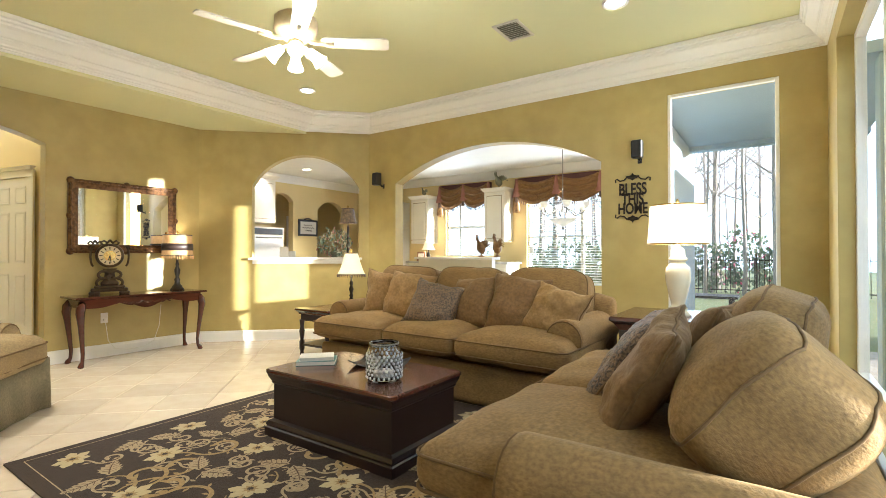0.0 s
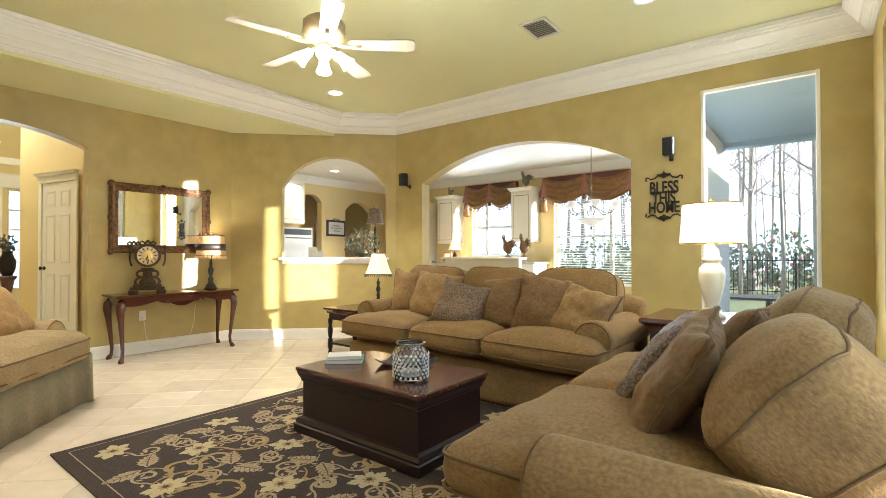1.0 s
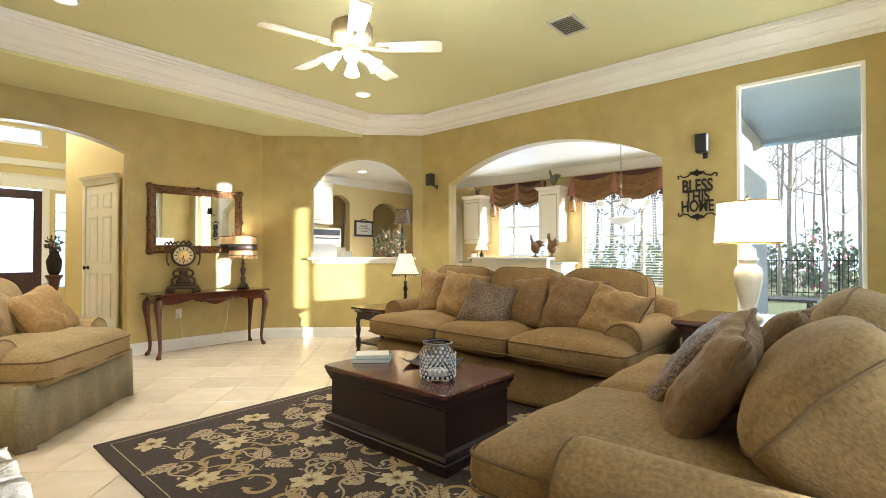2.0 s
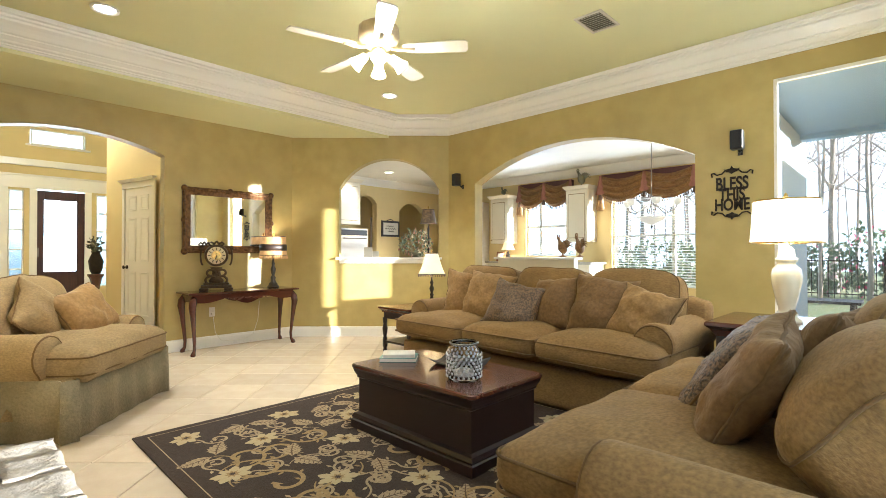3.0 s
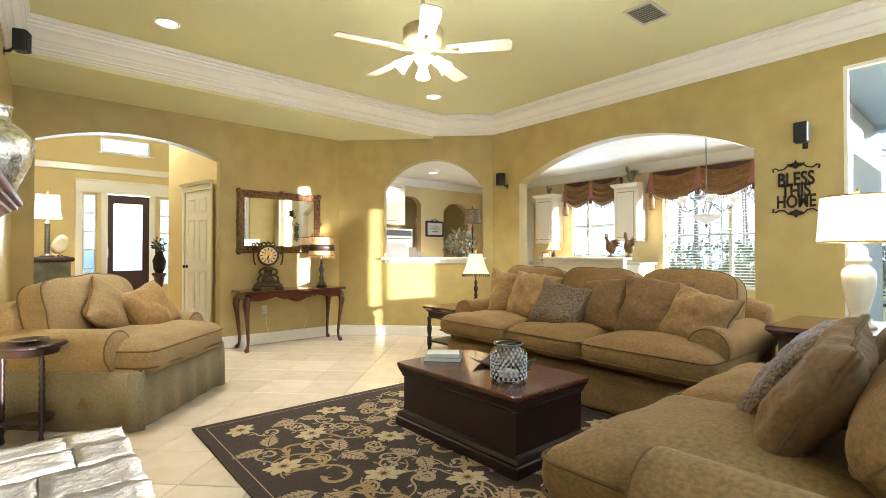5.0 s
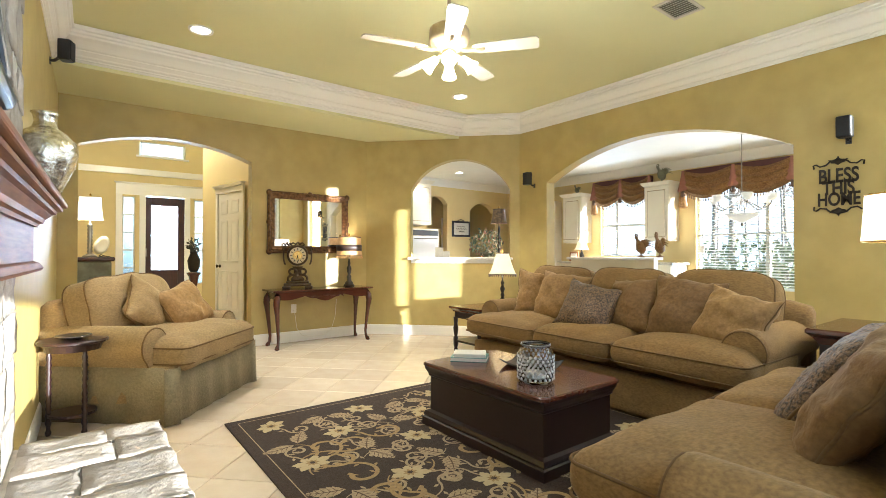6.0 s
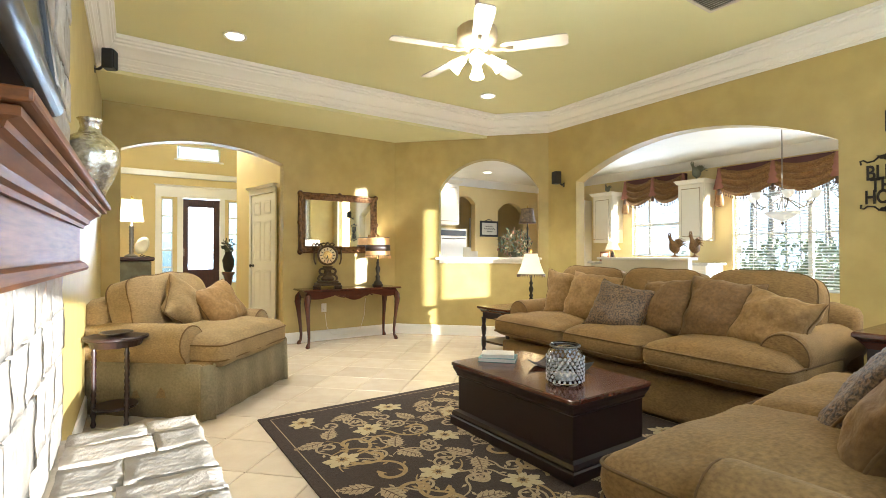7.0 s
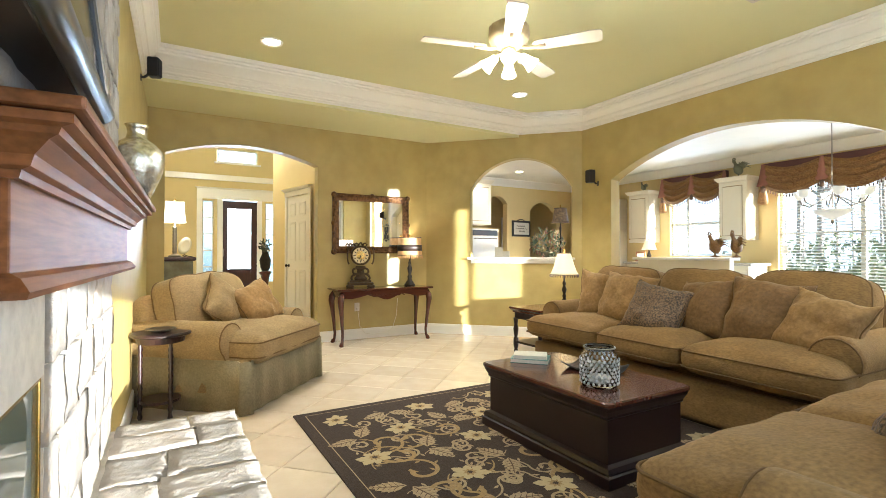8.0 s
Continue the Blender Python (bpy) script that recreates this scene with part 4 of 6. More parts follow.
def cabriole(h, out):
    """A bowed leg from knee to pad foot, leaning out along (x, y)."""
    ox, oy = out
    shape = [(0.00, h, 0.034), (0.030, h - 0.05, 0.044), (0.040, h - 0.11, 0.040), (0.026, h - 0.22, 0.029), (0.006, h * 0.42, 0.022), (-0.010, h * 0.2, 0.018), (-0.004, 0.06, 0.017), (0.018, 0.028, 0.026), (0.022, 0.010, 0.030), (0.02, 0.0, 0.022)]
    return tube([(a * ox, a * oy, z) for a, z, r in shape], 0.02, 12, False, [r for a, z, r in shape])


console = thing("console_table", pose(-5.99, 2.52, 0, 0, 0, 90), "cherry console table with cabriole legs against the gold wall", "console table")
for sx in (-1, 1):
    for sy in (-1, 1):
        part("leg", cabriole(0.665, (sx * 0.7, sy * 0.7)), "cherry", console, smooth=True).location = (sx * 0.60, sy * 0.165, 0)
part("top", tiers([(0.665, 0.215, 0.698), (0.675, 0.225, 0.704), (0.675, 0.225, 0.716), (0.668, 0.218, 0.722)]), "cherry", console, "polished top")
for sy in (-1, 1):
    bm = bmesh.new()
    n = 28
    vs = []
    for i in range(n + 1):
        u = -0.60 + 1.2 * i / n
        q = abs(u) / 0.60
        drop = 0.085 + 0.030 * math.cos(q * math.pi * 2) * (1 if q < 0.5 else 0.6) + 0.012 * math.cos(q * 9)
        vs.append([bm.verts.new((u, sy * 0.185 + dy, z)) for dy in (-0.011, 0.011) for z in (0.698, 0.698 - drop)])
    for a, b in zip(vs, vs[1:]):
        for i, j in ((0, 1), (1, 3), (3, 2), (2, 0)):
            bm.faces.new((a[i], a[j], b[j], b[i]))
    part("apron", bm, "cherry", console, "scalloped carved apron")
part("carving", tube([(-0.25 + 0.5 * i / 40, -0.199, 0.635 + 0.012 * math.sin(i * 0.9)) for i in range(41)], 0.008, 6), "cherry", console, smooth=True)
for sx in (-1, 1):
    part("side_rail", box(sx * 0.615 - 0.011, sx * 0.615 + 0.011, -0.165, 0.165, 0.61, 0.699), "cherry", console)

mirror = thing("wall_mirror", pose(W + 0.002, 2.485, 1.585, 0, 0, 90), "wide wall mirror in an ornate antique gilt frame", "mirror")
part("mirror_glass", box(-0.47, 0.47, -0.016, -0.012, -0.31, 0.31), "mirror", mirror, "mirror glass")
fp = [(0.0, 0.0), (0.0, 0.03), (0.02, 0.045), (0.035, 0.038), (0.05, 0.042), (0.075, 0.03), (0.09, 0.022), (0.095, 0.012), (0.095, 0.0)]
lp = [(-0.565, -0.405), (0.565, -0.405), (0.565, 0.405), (-0.565, 0.405)]
bm = sweep(lp, [(d, h) for d, h in fp])
bmesh.ops.transform(bm, matrix=Matrix(((1, 0, 0, 0), (0, 0, -1, 0), (0, 1, 0, 0), (0, 0, 0, 1))), verts=bm.verts)
frame_ob = part("mirror_frame", bm, "gilt", mirror)
bead = [Vector((x, -0.045, z)) for x, z in ((-0.545, -0.385), (0.545, -0.385), (0.545, 0.385), (-0.545, 0.385))]
part("bead", tube([bead[i].lerp(bead[(i + 1) % 4], k / 8) for i in range(4) for k in range(8)], 0.009, 6, True), "gilt", frame_ob, smooth=True)
for x, z in ((-0.545, -0.385), (0.545, -0.385), (0.545, 0.385), (-0.545, 0.385), (0, 0.385), (0, -0.385), (-0.545, 0), (0.545, 0)):
    part("carved_leaf", add_lathe(bmesh.new(), [(0.001, -0.012), (0.04, -0.004), (0.03, 0.008), (0.012, 0.014), (0.001, 0.016)], 14, pose(x, -0.036, z, 90, 0, 0)), "gilt", frame_ob, smooth=True)

TOP = 0.723
clock = thing("mantel_clock", pose(-6.049, 2.245, TOP, 0, 0, 70) @ Matrix.Scale(1.14, 4), "dark scrolled-iron table clock with a round cream dial", "clock")
foot = bmesh.new()
for sx in (-1, 1):
    add_box(foot, sx * 0.12 - 0.045, sx * 0.12 + 0.045, -0.05, 0.05, 0, 0.03, 0.012)
add_box(foot, -0.15, 0.15, -0.045, 0.045, 0.028, 0.06, 0.01)
add_box(foot, -0.125, 0.125, -0.04, 0.04, 0.06, 0.085, 0.01)
part("base", foot, "bronze", clock)
part("column", add_lathe(bmesh.new(), [(0.07, 0.085), (0.075, 0.11), (0.05, 0.14), (0.04, 0.20), (0.06, 0.25)], 16, Matrix.Diagonal((1, 0.4, 1, 1))), "bronze", clock, smooth=True)
for s in (-1, 1):
    for z, k in ((0.11, 1.0), (0.19, 0.75)):
        pts = [(s * (0.05 + 0.055 * k * math.cos(a)), -0.01, z + 0.045 * k * math.sin(a)) for a in [radians(t) for t in range(-150, 200, 25)]]
        part("scroll", tube(pts, 0.014, 6), "bronze", clock, smooth=True)
    pts = [(s * (0.125 + 0.028 * math.cos(a)), 0, 0.37 + 0.10 * math.sin(a)) for a in [radians(t) for t in range(-80, 120, 20)]] + [(s * 0.15, 0, 0.475), (s * 0.165, 0, 0.44)]
    part("scroll", tube(pts, 0.010, 6), "bronze", clock, smooth=True)
    part("scroll", tube([(s * 0.02, 0, 0.50), (s * 0.05, 0, 0.52), (s * 0.075, 0, 0.50), (s * 0.055, 0, 0.48), (s * 0.03, 0, 0.485), (0, 0, 0.53)], 0.010, 6), "bronze", clock, smooth=True)
dial = part("dial_case", add_lathe(bmesh.new(), [(0.001, -0.025), (0.105, -0.025), (0.118, 0.0), (0.112, 0.022), (0.096, 0.027), (0.001, 0.027)], 32, pose(0, 0, 0.375, 90, 0, 0)), "bronze", clock, smooth=True)
part("dial", add_lathe(bmesh.new(), [(0.001, 0.028), (0.092, 0.028), (0.09, 0.031), (0.001, 0.031)], 32, pose(0, 0, 0.375, 90, 0, 0)), mat("cream_dial", (0.72, 0.60, 0.36), 0.5, grain=0.3, scale=20), dial, "aged cream dial")
part("centre_plate", add_lathe(bmesh.new(), [(0.001, 0.031), (0.05, 0.031), (0.048, 0.034), (0.001, 0.034)], 24, pose(0, 0, 0.375, 90, 0, 0)), "brass", dial)
for i in range(12):
    a = math.tau * i / 12
    part("hour_bar", add_box(bmesh.new(), -0.004, 0.004, -0.0335, -0.031, -0.013, 0.013, 0, pose(0.071 * math.sin(a), 0, 0.375 + 0.071 * math.cos(a)) @ pose(0, 0, 0, 0, math.degrees(a), 0)), "iron", dial)
part("hour_hand", add_box(bmesh.new(), -0.004, 0.004, -0.037, -0.035, 0.0, 0.045, 0, pose(0, 0, 0.375, 0, 195, 0)), "iron", dial)
part("minute_hand", add_box(bmesh.new(), -0.003, 0.003, -0.039, -0.037, 0.0, 0.068, 0, pose(0, 0, 0.375, 0, 172, 0)), "iron", dial)


def table_lamp(m, label, stem, shade, shade_mat, trim_mat, watts, base_mat="iron", panels=28, finial=True, bulb_z=None, square=False, flute=0, name="table_lamp"):
    """stem: profile of (radius, height). shade: (bottom radius, top radius, bottom height, top height)."""
    root = thing(name, m, label, "lamp", "lamps")
    part("base", lathe(stem, 28, 0.03 if flute else 0, flute), base_mat, root, smooth=True)
    rb, rt, z0, z1 = shade
    bm = bmesh.new()
    prof = []
    for i in range(9):
        f = i / 8
        prof.append((rb + (rt - rb) * (f ** 0.75), z0 + (z1 - z0) * f))
    rings = []
    n = 4 * 10 if square else panels
    for r, z in prof:
        ring = []
        for i in range(n):
            a = math.tau * i / n
            k = 1.0
            if square:
                k = 1 / max(abs(math.cos(a)), abs(math.sin(a))) ** 0.85
            else:
                k = 1 + 0.010 * (i % 2)
            ring.append(bm.verts.new((r * k * math.cos(a), r * k * math.sin(a), z)))
        rings.append(ring)
    for a, b in zip(rings, rings[1:]):
        for i in range(n):
            bm.faces.new((a[i], a[(i + 1) % n], b[(i + 1) % n], b[i]))
    sh = part("shade", bm, shade_mat, root, "lit fabric shade", smooth=True)
    so = sh.modifiers.new("thick", "SOLIDIFY")
    so.thickness = 0.003
    for r, z in ((rb, z0), (rt, z1)):
        pts = []
        for i in range(n):
            a = math.tau * i / n
            k = 1 / max(abs(math.cos(a)), abs(math.sin(a))) ** 0.85 if square else 1.006
            pts.append((r * k * math.cos(a), r * k * math.sin(a), z))
        part("trim_band", tube(pts, 0.006, 6, True), trim_mat, sh, smooth=True)
    part("harp_rod", lathe([(0.006, stem[-1][1] - 0.01), (0.006, z1 + 0.015), (0.012, z1 + 0.025), (0.010, z1 + 0.045), (0.001, z1 + 0.055)], 10), "brass", root, smooth=True)
    p = m @ Vector((0, 0, bulb_z or (z0 + z1) / 2))
    lamp("lamp_bulb", "POINT", watts, WARM, Matrix.Translation(p), radius=0.04)
    return root, sh


# console lamp with a banded leather and hide shade
M["hide"] = mat("tan_hide_shade", (0.55, 0.32, 0.12), 0.7, grain=0.6, scale=18, second=(0.34, 0.16, 0.05), emit=0.12)
M["hide_dark"] = mat("dark_leather_band", (0.035, 0.02, 0.014), 0.5, grain=0.5, scale=30)
cl, sh = table_lamp(pose(-6.104, 3.001, TOP), "dark turned table lamp with a banded hide shade on the console",
                    [(0.075, 0), (0.078, 0.012), (0.06, 0.03), (0.055, 0.05), (0.035, 0.07), (0.028, 0.10), (0.034, 0.13), (0.018, 0.16), (0.030, 0.21), (0.034, 0.25), (0.016, 0.29), (0.022, 0.32), (0.014, 0.34), (0.012, 0.46)],
                    (0.175, 0.160, 0.43, 0.68), "hide", "hide_dark", 3.5, panels=32)
part("leather_band", lathe([(0.177, 0.49), (0.173, 0.575), (0.175, 0.575), (0.179, 0.49), (0.177, 0.49)], 32), "hide_dark", sh, "dark leather band", smooth=True)
bm = bmesh.new()
rr = random.Random(5)
for i in range(40):
    a = math.tau * i / 40
    add_tube(bm, [(0.176 * math.cos(a), 0.176 * math.sin(a), 0.435), (0.184 * math.cos(a), 0.184 * math.sin(a), 0.40 - 0.02 * rr.random())], 0.004, 5)
part("fringe", bm, "hide", sh)

out_ = thing("wall_outlet", pose(W, 2.274, 0.44, 0, 0, 90), "ivory wall outlet with a white plug and cord", "outlet")
part("plate", box(-0.036, 0.036, -0.008, -0.001, -0.058, 0.058, 0.003), "outlet", out_)
part("plug", box(-0.014, 0.014, -0.034, -0.008, -0.034, -0.006, 0.004), "outlet", out_)
part("cord", tube([(0, -0.03, -0.025), (0.01, -0.04, -0.12), (0.03, -0.035, -0.26), (0.10, -0.04, -0.36), (0.22, -0.05, -0.385), (0.40, -0.04, -0.38), (0.52, -0.03, -0.33), (0.58, -0.03, -0.15), (0.60, -0.03, 0.1)], 0.0035, 6), "outlet", out_, smooth=True)

# ------------------------------------------------------------------ end tables and their lamps


def end_table(m, label, w, d, h, shelf=True, group="end tables"):
    root = thing("end_table", m, label, "end table", group)
    part("top", tiers([(w / 2 - 0.035, d / 2 - 0.035, h - 0.065), (w / 2 - 0.03, d / 2 - 0.03, h - 0.045), (w / 2, d / 2, h - 0.02), (w / 2, d / 2, h - 0.006), (w / 2 - 0.006, d / 2 - 0.006, h)]), "cherry", root, "polished reddish top")
    part("apron", tiers([(w / 2 - 0.05, d / 2 - 0.05, h - 0.14), (w / 2 - 0.05, d / 2 - 0.05, h - 0.064)]), "mahogany", root)
    for sx in (-1, 1):
        for sy in (-1, 1):
            leg = part("leg", lathe([(0.020, 0), (0.026, 0.02), (0.018, 0.04), (0.03, 0.07), (0.03, 0.16), (0.018, 0.18), (0.026, 0.22), (0.032, 0.28), (0.02, 0.33), (0.026, 0.36), (0.03, h - 0.13)], 14), "mahogany", root, "turned leg", smooth=True)
            leg.location = (sx * (w / 2 - 0.06), sy * (d / 2 - 0.06), 0)
    if shelf:
        part("shelf", box(-w / 2 + 0.045, w / 2 - 0.045, -d / 2 + 0.045, d / 2 - 0.045, 0.11, 0.135, 0.004), "mahogany", root)
    return root


end_table(pose(-4.283, 3.927, 0), "dark turned-leg end table beside the sofa", 0.55, 0.72, 0.54)
bm_box = thing("lamp_table", pose(-0.549, 4.041, 0), "dark mahogany cabinet table beneath the window", "end table", "end tables")
part("top", tiers([(0.40, 0.34, 0.60), (0.43, 0.37, 0.645), (0.46, 0.40, 0.672), (0.46, 0.40, 0.69), (0.452, 0.392, 0.70)]), "cherry", bm_box, "polished reddish top")
part("body", tiers([(0.40, 0.34, 0.06), (0.40, 0.34, 0.601)]), "mahogany", bm_box)
part("plinth", tiers([(0.43, 0.37, 0.0), (0.43, 0.37, 0.05), (0.405, 0.345, 0.065)]), "mahogany", bm_box)
part("drawer", box(-0.34, 0.34, -0.352, -0.338, 0.40, 0.57, 0.004), "cherry", bm_box)

_, fringed = table_lamp(pose(-4.178, 4.100, 0.54), "slim beaded lamp with a fringed cream shade beside the sofa",
           [(0.075, 0), (0.078, 0.015), (0.04, 0.035), (0.02, 0.06), (0.028, 0.085), (0.016, 0.105), (0.026, 0.13), (0.014, 0.155), (0.026, 0.19), (0.03, 0.21), (0.014, 0.25), (0.024, 0.28), (0.010, 0.31), (0.010, 0.42)],
           (0.165, 0.075, 0.385, 0.64), "shade_warm", "fringe", 4)
bm = bmesh.new()
for i in range(36):
    a = math.tau * i / 36
    add_lathe(bm, [(0.001, 0), (0.006, 0.006), (0.003, 0.012), (0.007, 0.022), (0.002, 0.034)], 6, Matrix.Translation((0.166 * math.cos(a), 0.166 * math.sin(a), 0.352)))
tagged(part("bead_fringe", bm, "fringe", fringed, "dark bead fringe"), kind="stuff")

table_lamp(pose(-0.589, 3.996, 0.70), "ivory swirl-fluted ceramic lamp with a white drum shade",
           [(0.088, 0), (0.09, 0.015), (0.078, 0.03), (0.06, 0.045), (0.066, 0.055), (0.05, 0.07), (0.046, 0.09), (0.054, 0.12), (0.068, 0.18), (0.084, 0.26), (0.088, 0.32), (0.080, 0.365), (0.056, 0.39), (0.050, 0.405), (0.064, 0.42), (0.066, 0.435), (0.05, 0.445), (0.044, 0.50), (0.030, 0.515), (0.012, 0.53), (0.012, 0.62)],
           (0.212, 0.192, 0.545, 0.835), "shade", "brass", 4, "ceramic", panels=40, flute=14)

# pedestal table by the armchair
ped = thing("pedestal_table", pose(-3.97, -0.03, 0), "small round dark table on three twist-turned legs", "side table")
part("top", lathe([(0.001, 0.585), (0.18, 0.585), (0.193, 0.592), (0.193, 0.602), (0.185, 0.61), (0.001, 0.61)], 40), "mahogany", ped, smooth=False)
part("apron", lathe([(0.15, 0.54), (0.16, 0.586), (0.001, 0.586)], 28), "mahogany", ped)
part("lower_shelf", lathe([(0.001, 0.12), (0.13, 0.12), (0.13, 0.138), (0.001, 0.138)], 28), "mahogany", ped)
for i in range(3):
    a = math.tau * i / 3 + 0.5
    prof = [(0.012, 0), (0.018, 0.02), (0.012, 0.04)] + [(0.012 + 0.006 * (j % 2), 0.06 + 0.46 * j / 20) for j in range(21)] + [(0.014, 0.56)]
    part("leg", lathe(prof, 12), "mahogany", ped, "bead-turned leg", smooth=True).location = (0.125 * math.cos(a), 0.125 * math.sin(a), 0)
dish = thing("dish", pose(-3.97, -0.03, 0.611), "small patterned pewter dish on the round table", "dish")
part("bowl", lathe([(0.03, 0), (0.05, 0.004), (0.085, 0.016), (0.10, 0.02), (0.098, 0.024), (0.08, 0.02), (0.045, 0.009), (0.001, 0.008)], 28), "nickel", dish, smooth=True)

# ------------------------------------------------------------------ things on the coffee table
LID = 0.437
jar = thing("candle_jar", pose(-1.863, 2.093, LID) @ Matrix.Diagonal((1.17, 1.17, 1.34, 1)), "clear hobnail glass jar with a wire rim", "jar")
body = part("jar_body", lathe([(0.001, 0.0), (0.078, 0.0), (0.086, 0.012), (0.088, 0.03), (0.088, 0.115), (0.080, 0.135), (0.068, 0.145), (0.068, 0.165), (0.064, 0.165), (0.064, 0.145), (0.076, 0.133), (0.083, 0.113), (0.083, 0.03), (0.076, 0.012), (0.001, 0.010)], 40), "glass", jar, smooth=True)
bm = bmesh.new()
for j in range(7):
    for i in range(22):
        a = math.tau * (i + 0.5 * (j % 2)) / 22
        add_lathe(bm, [(0.0075, 0), (0.006, 0.004), (0.001, 0.006)], 6, pose(0.087 * math.cos(a), 0.087 * math.sin(a), 0.018 + 0.0155 * j) @ Matrix.Rotation(a, 4, "Z") @ Matrix.Rotation(radians(90), 4, "Y"))
tagged(part("hobnail", bm, mat("bead_glass", (0.80, 0.82, 0.84), 0.12, trans=0.35), body, smooth=True), kind="stuff")
part("wire_rim", tube([(0.071 * math.cos(math.tau * i / 32), 0.071 * math.sin(math.tau * i / 32), 0.158) for i in range(32)], 0.004, 6, True), "nickel", jar, smooth=True)
part("wick_holder", lathe([(0.001, 0.011), (0.05, 0.011), (0.05, 0.035), (0.001, 0.036)], 24), mat("grey_wax", (0.55, 0.54, 0.52), 0.6, grain=0.3, scale=20), jar)


def book(m, label, cover, w=0.20, d=0.14, h=0.022):
    root = thing("book", m, label, "book", "books on the coffee table")
    part("pages", box(-w / 2 + 0.004, w / 2 - 0.004, -d / 2 + 0.002, d / 2 - 0.004, 0.002, h - 0.002), "paper", root)
    bm = bmesh.new()
    add_box(bm, -w / 2, w / 2, -d / 2, d / 2, 0, 0.002)
    add_box(bm, -w / 2, w / 2, -d / 2, d / 2, h - 0.002, h)
    add_box(bm, -w / 2, w / 2, d / 2, d / 2 + 0.002, 0, h)
    part("cover", bm, cover, root)


book(pose(-2.523, 2.16, LID, 0, 0, 42), "teal-covered book lying beneath another book", "teal", 0.25, 0.18, 0.026)
book(pose(-2.523, 2.16, LID + 0.027, 0, 0, 47), "white-covered book lying on a teal book", "paper", 0.22, 0.155, 0.022)
tray = thing("tray", pose(-2.123, 2.342, LID, 0, 0, 12), "dark square tray with a reddish inlay and curled corners", "tray")
bm = bmesh.new()
k = 8
vs = [[bm.verts.new((-0.17 + 0.34 * i / k, -0.12 + 0.24 * j / k, 0.006 + 0.035 * (abs(i / k * 2 - 1) * abs(j / k * 2 - 1)) ** 2)) for j in range(k + 1)] for i in range(k + 1)]
for i in range(k):
    for j in range(k):
        bm.faces.new((vs[i][j], vs[i + 1][j], vs[i + 1][j + 1], vs[i][j + 1]))
pl = part("plate", bm, "black", tray, smooth=True)
pl.modifiers.new("thick", "SOLIDIFY").thickness = 0.006
part("inlay", box(-0.09, 0.09, -0.06, 0.06, 0.0095, 0.012), "leather", tray)

# ------------------------------------------------------------------ pillows
for lab, x, y, z, tilt, lean, turn, cloth, w, h, t in (
        ("light tan velvet pillow against the sofa's arm", -3.265, 3.736, 0.747, -20, 8, 40, "velvet_gold", 0.47, 0.47, 0.22),
        ("tan velvet pillow leaning on a pillow", -2.915, 3.632, 0.752, -22, 7, 6, "velvet_gold", 0.50, 0.49, 0.22),
        ("brown velvet pillow behind a woven pillow", -2.151, 3.602, 0.737, -20, -4, -10, "velvet", 0.49, 0.47, 0.22),
        ("dark woven textured pillow leaning at the sofa's middle", -2.457, 3.417, 0.712, -28, 12, 8, "textured", 0.47, 0.44, 0.18),
        ("tan velvet pillow on the sofa", -1.708, 3.548, 0.747, -20, 6, 4, "velvet", 0.50, 0.49, 0.22),
        ("wrinkled tan velvet pillow slumped on the sofa's arm", -1.350, 3.454, 0.717, -26, 12, -12, "velvet_gold", 0.46, 0.42, 0.20)):
    throw_pillow(lab, pose(x, y, z, tilt, lean, turn), w, h, t, cloth, x * 3)
throw_pillow("dark woven textured pillow leaning on the loveseat", pose(-0.50, 2.148, 0.725, -36, 0, -86), 0.52, 0.48, 0.12, "textured", 3)
throw_pillow("rust velvet pillow leaning on the loveseat", pose(-0.37, 1.813, 0.745, -30, 6, -84), 0.48, 0.46, 0.14, "velvet", 4)
throw_pillow("rust velvet pillow behind a woven pillow", pose(-0.232, 2.279, 0.74, -24, 0, -95), 0.46, 0.46, 0.16, "velvet", 5)
throw_pillow("pale tan pillow standing on a corner in the armchair", pose(-4.36, 0.41, 0.765, -24, 34, 128), 0.37, 0.37, 0.15, "chenille_light", 6)
throw_pillow("tan velvet pillow leaning in the armchair", pose(-4.47, 0.70, 0.725, -30, -14, 140), 0.46, 0.40, 0.17, "velvet_gold", 7)

# ------------------------------------------------------------------ windows


def window(name, label, m, w, z0, z1, bars=(), cross=(), depth=0.06, fw=0.045, pane="pane", kind_mat="trim"):
    """A window in an opening of width w centred on m, looking along y."""
    root = thing(name, m, label, "window", kind="structure")
    for s in (-1, 1):
        part("window_frame", box(min(s * w / 2, s * (w / 2 - fw)), max(s * w / 2, s * (w / 2 - fw)), -depth / 2, depth / 2, z0, z1, 0.004), kind_mat, root)
    for z in (z0, z1 - fw):
        part("window_frame", box(-w / 2 + fw, w / 2 - fw, -depth / 2, depth / 2, z, z + fw, 0.004), kind_mat, root)
    for x in bars:
        part("mullion", box(x - 0.03, x + 0.03, -depth / 2, depth / 2, z0 + fw, z1 - fw, 0.004), kind_mat, root)
    for z in cross:
        part("rail", box(-w / 2 + fw, w / 2 - fw, -depth / 3, depth / 3, z - 0.018, z + 0.018, 0.003), kind_mat, root)
    xs = [-w / 2 + fw, *bars, w / 2 - fw]
    for a, b in zip(xs, xs[1:]):
        p = part("pane", box(a, b, -0.002, 0.002, z0 + fw, z1 - fw), pane, root)
        p.visible_shadow = False
    return root


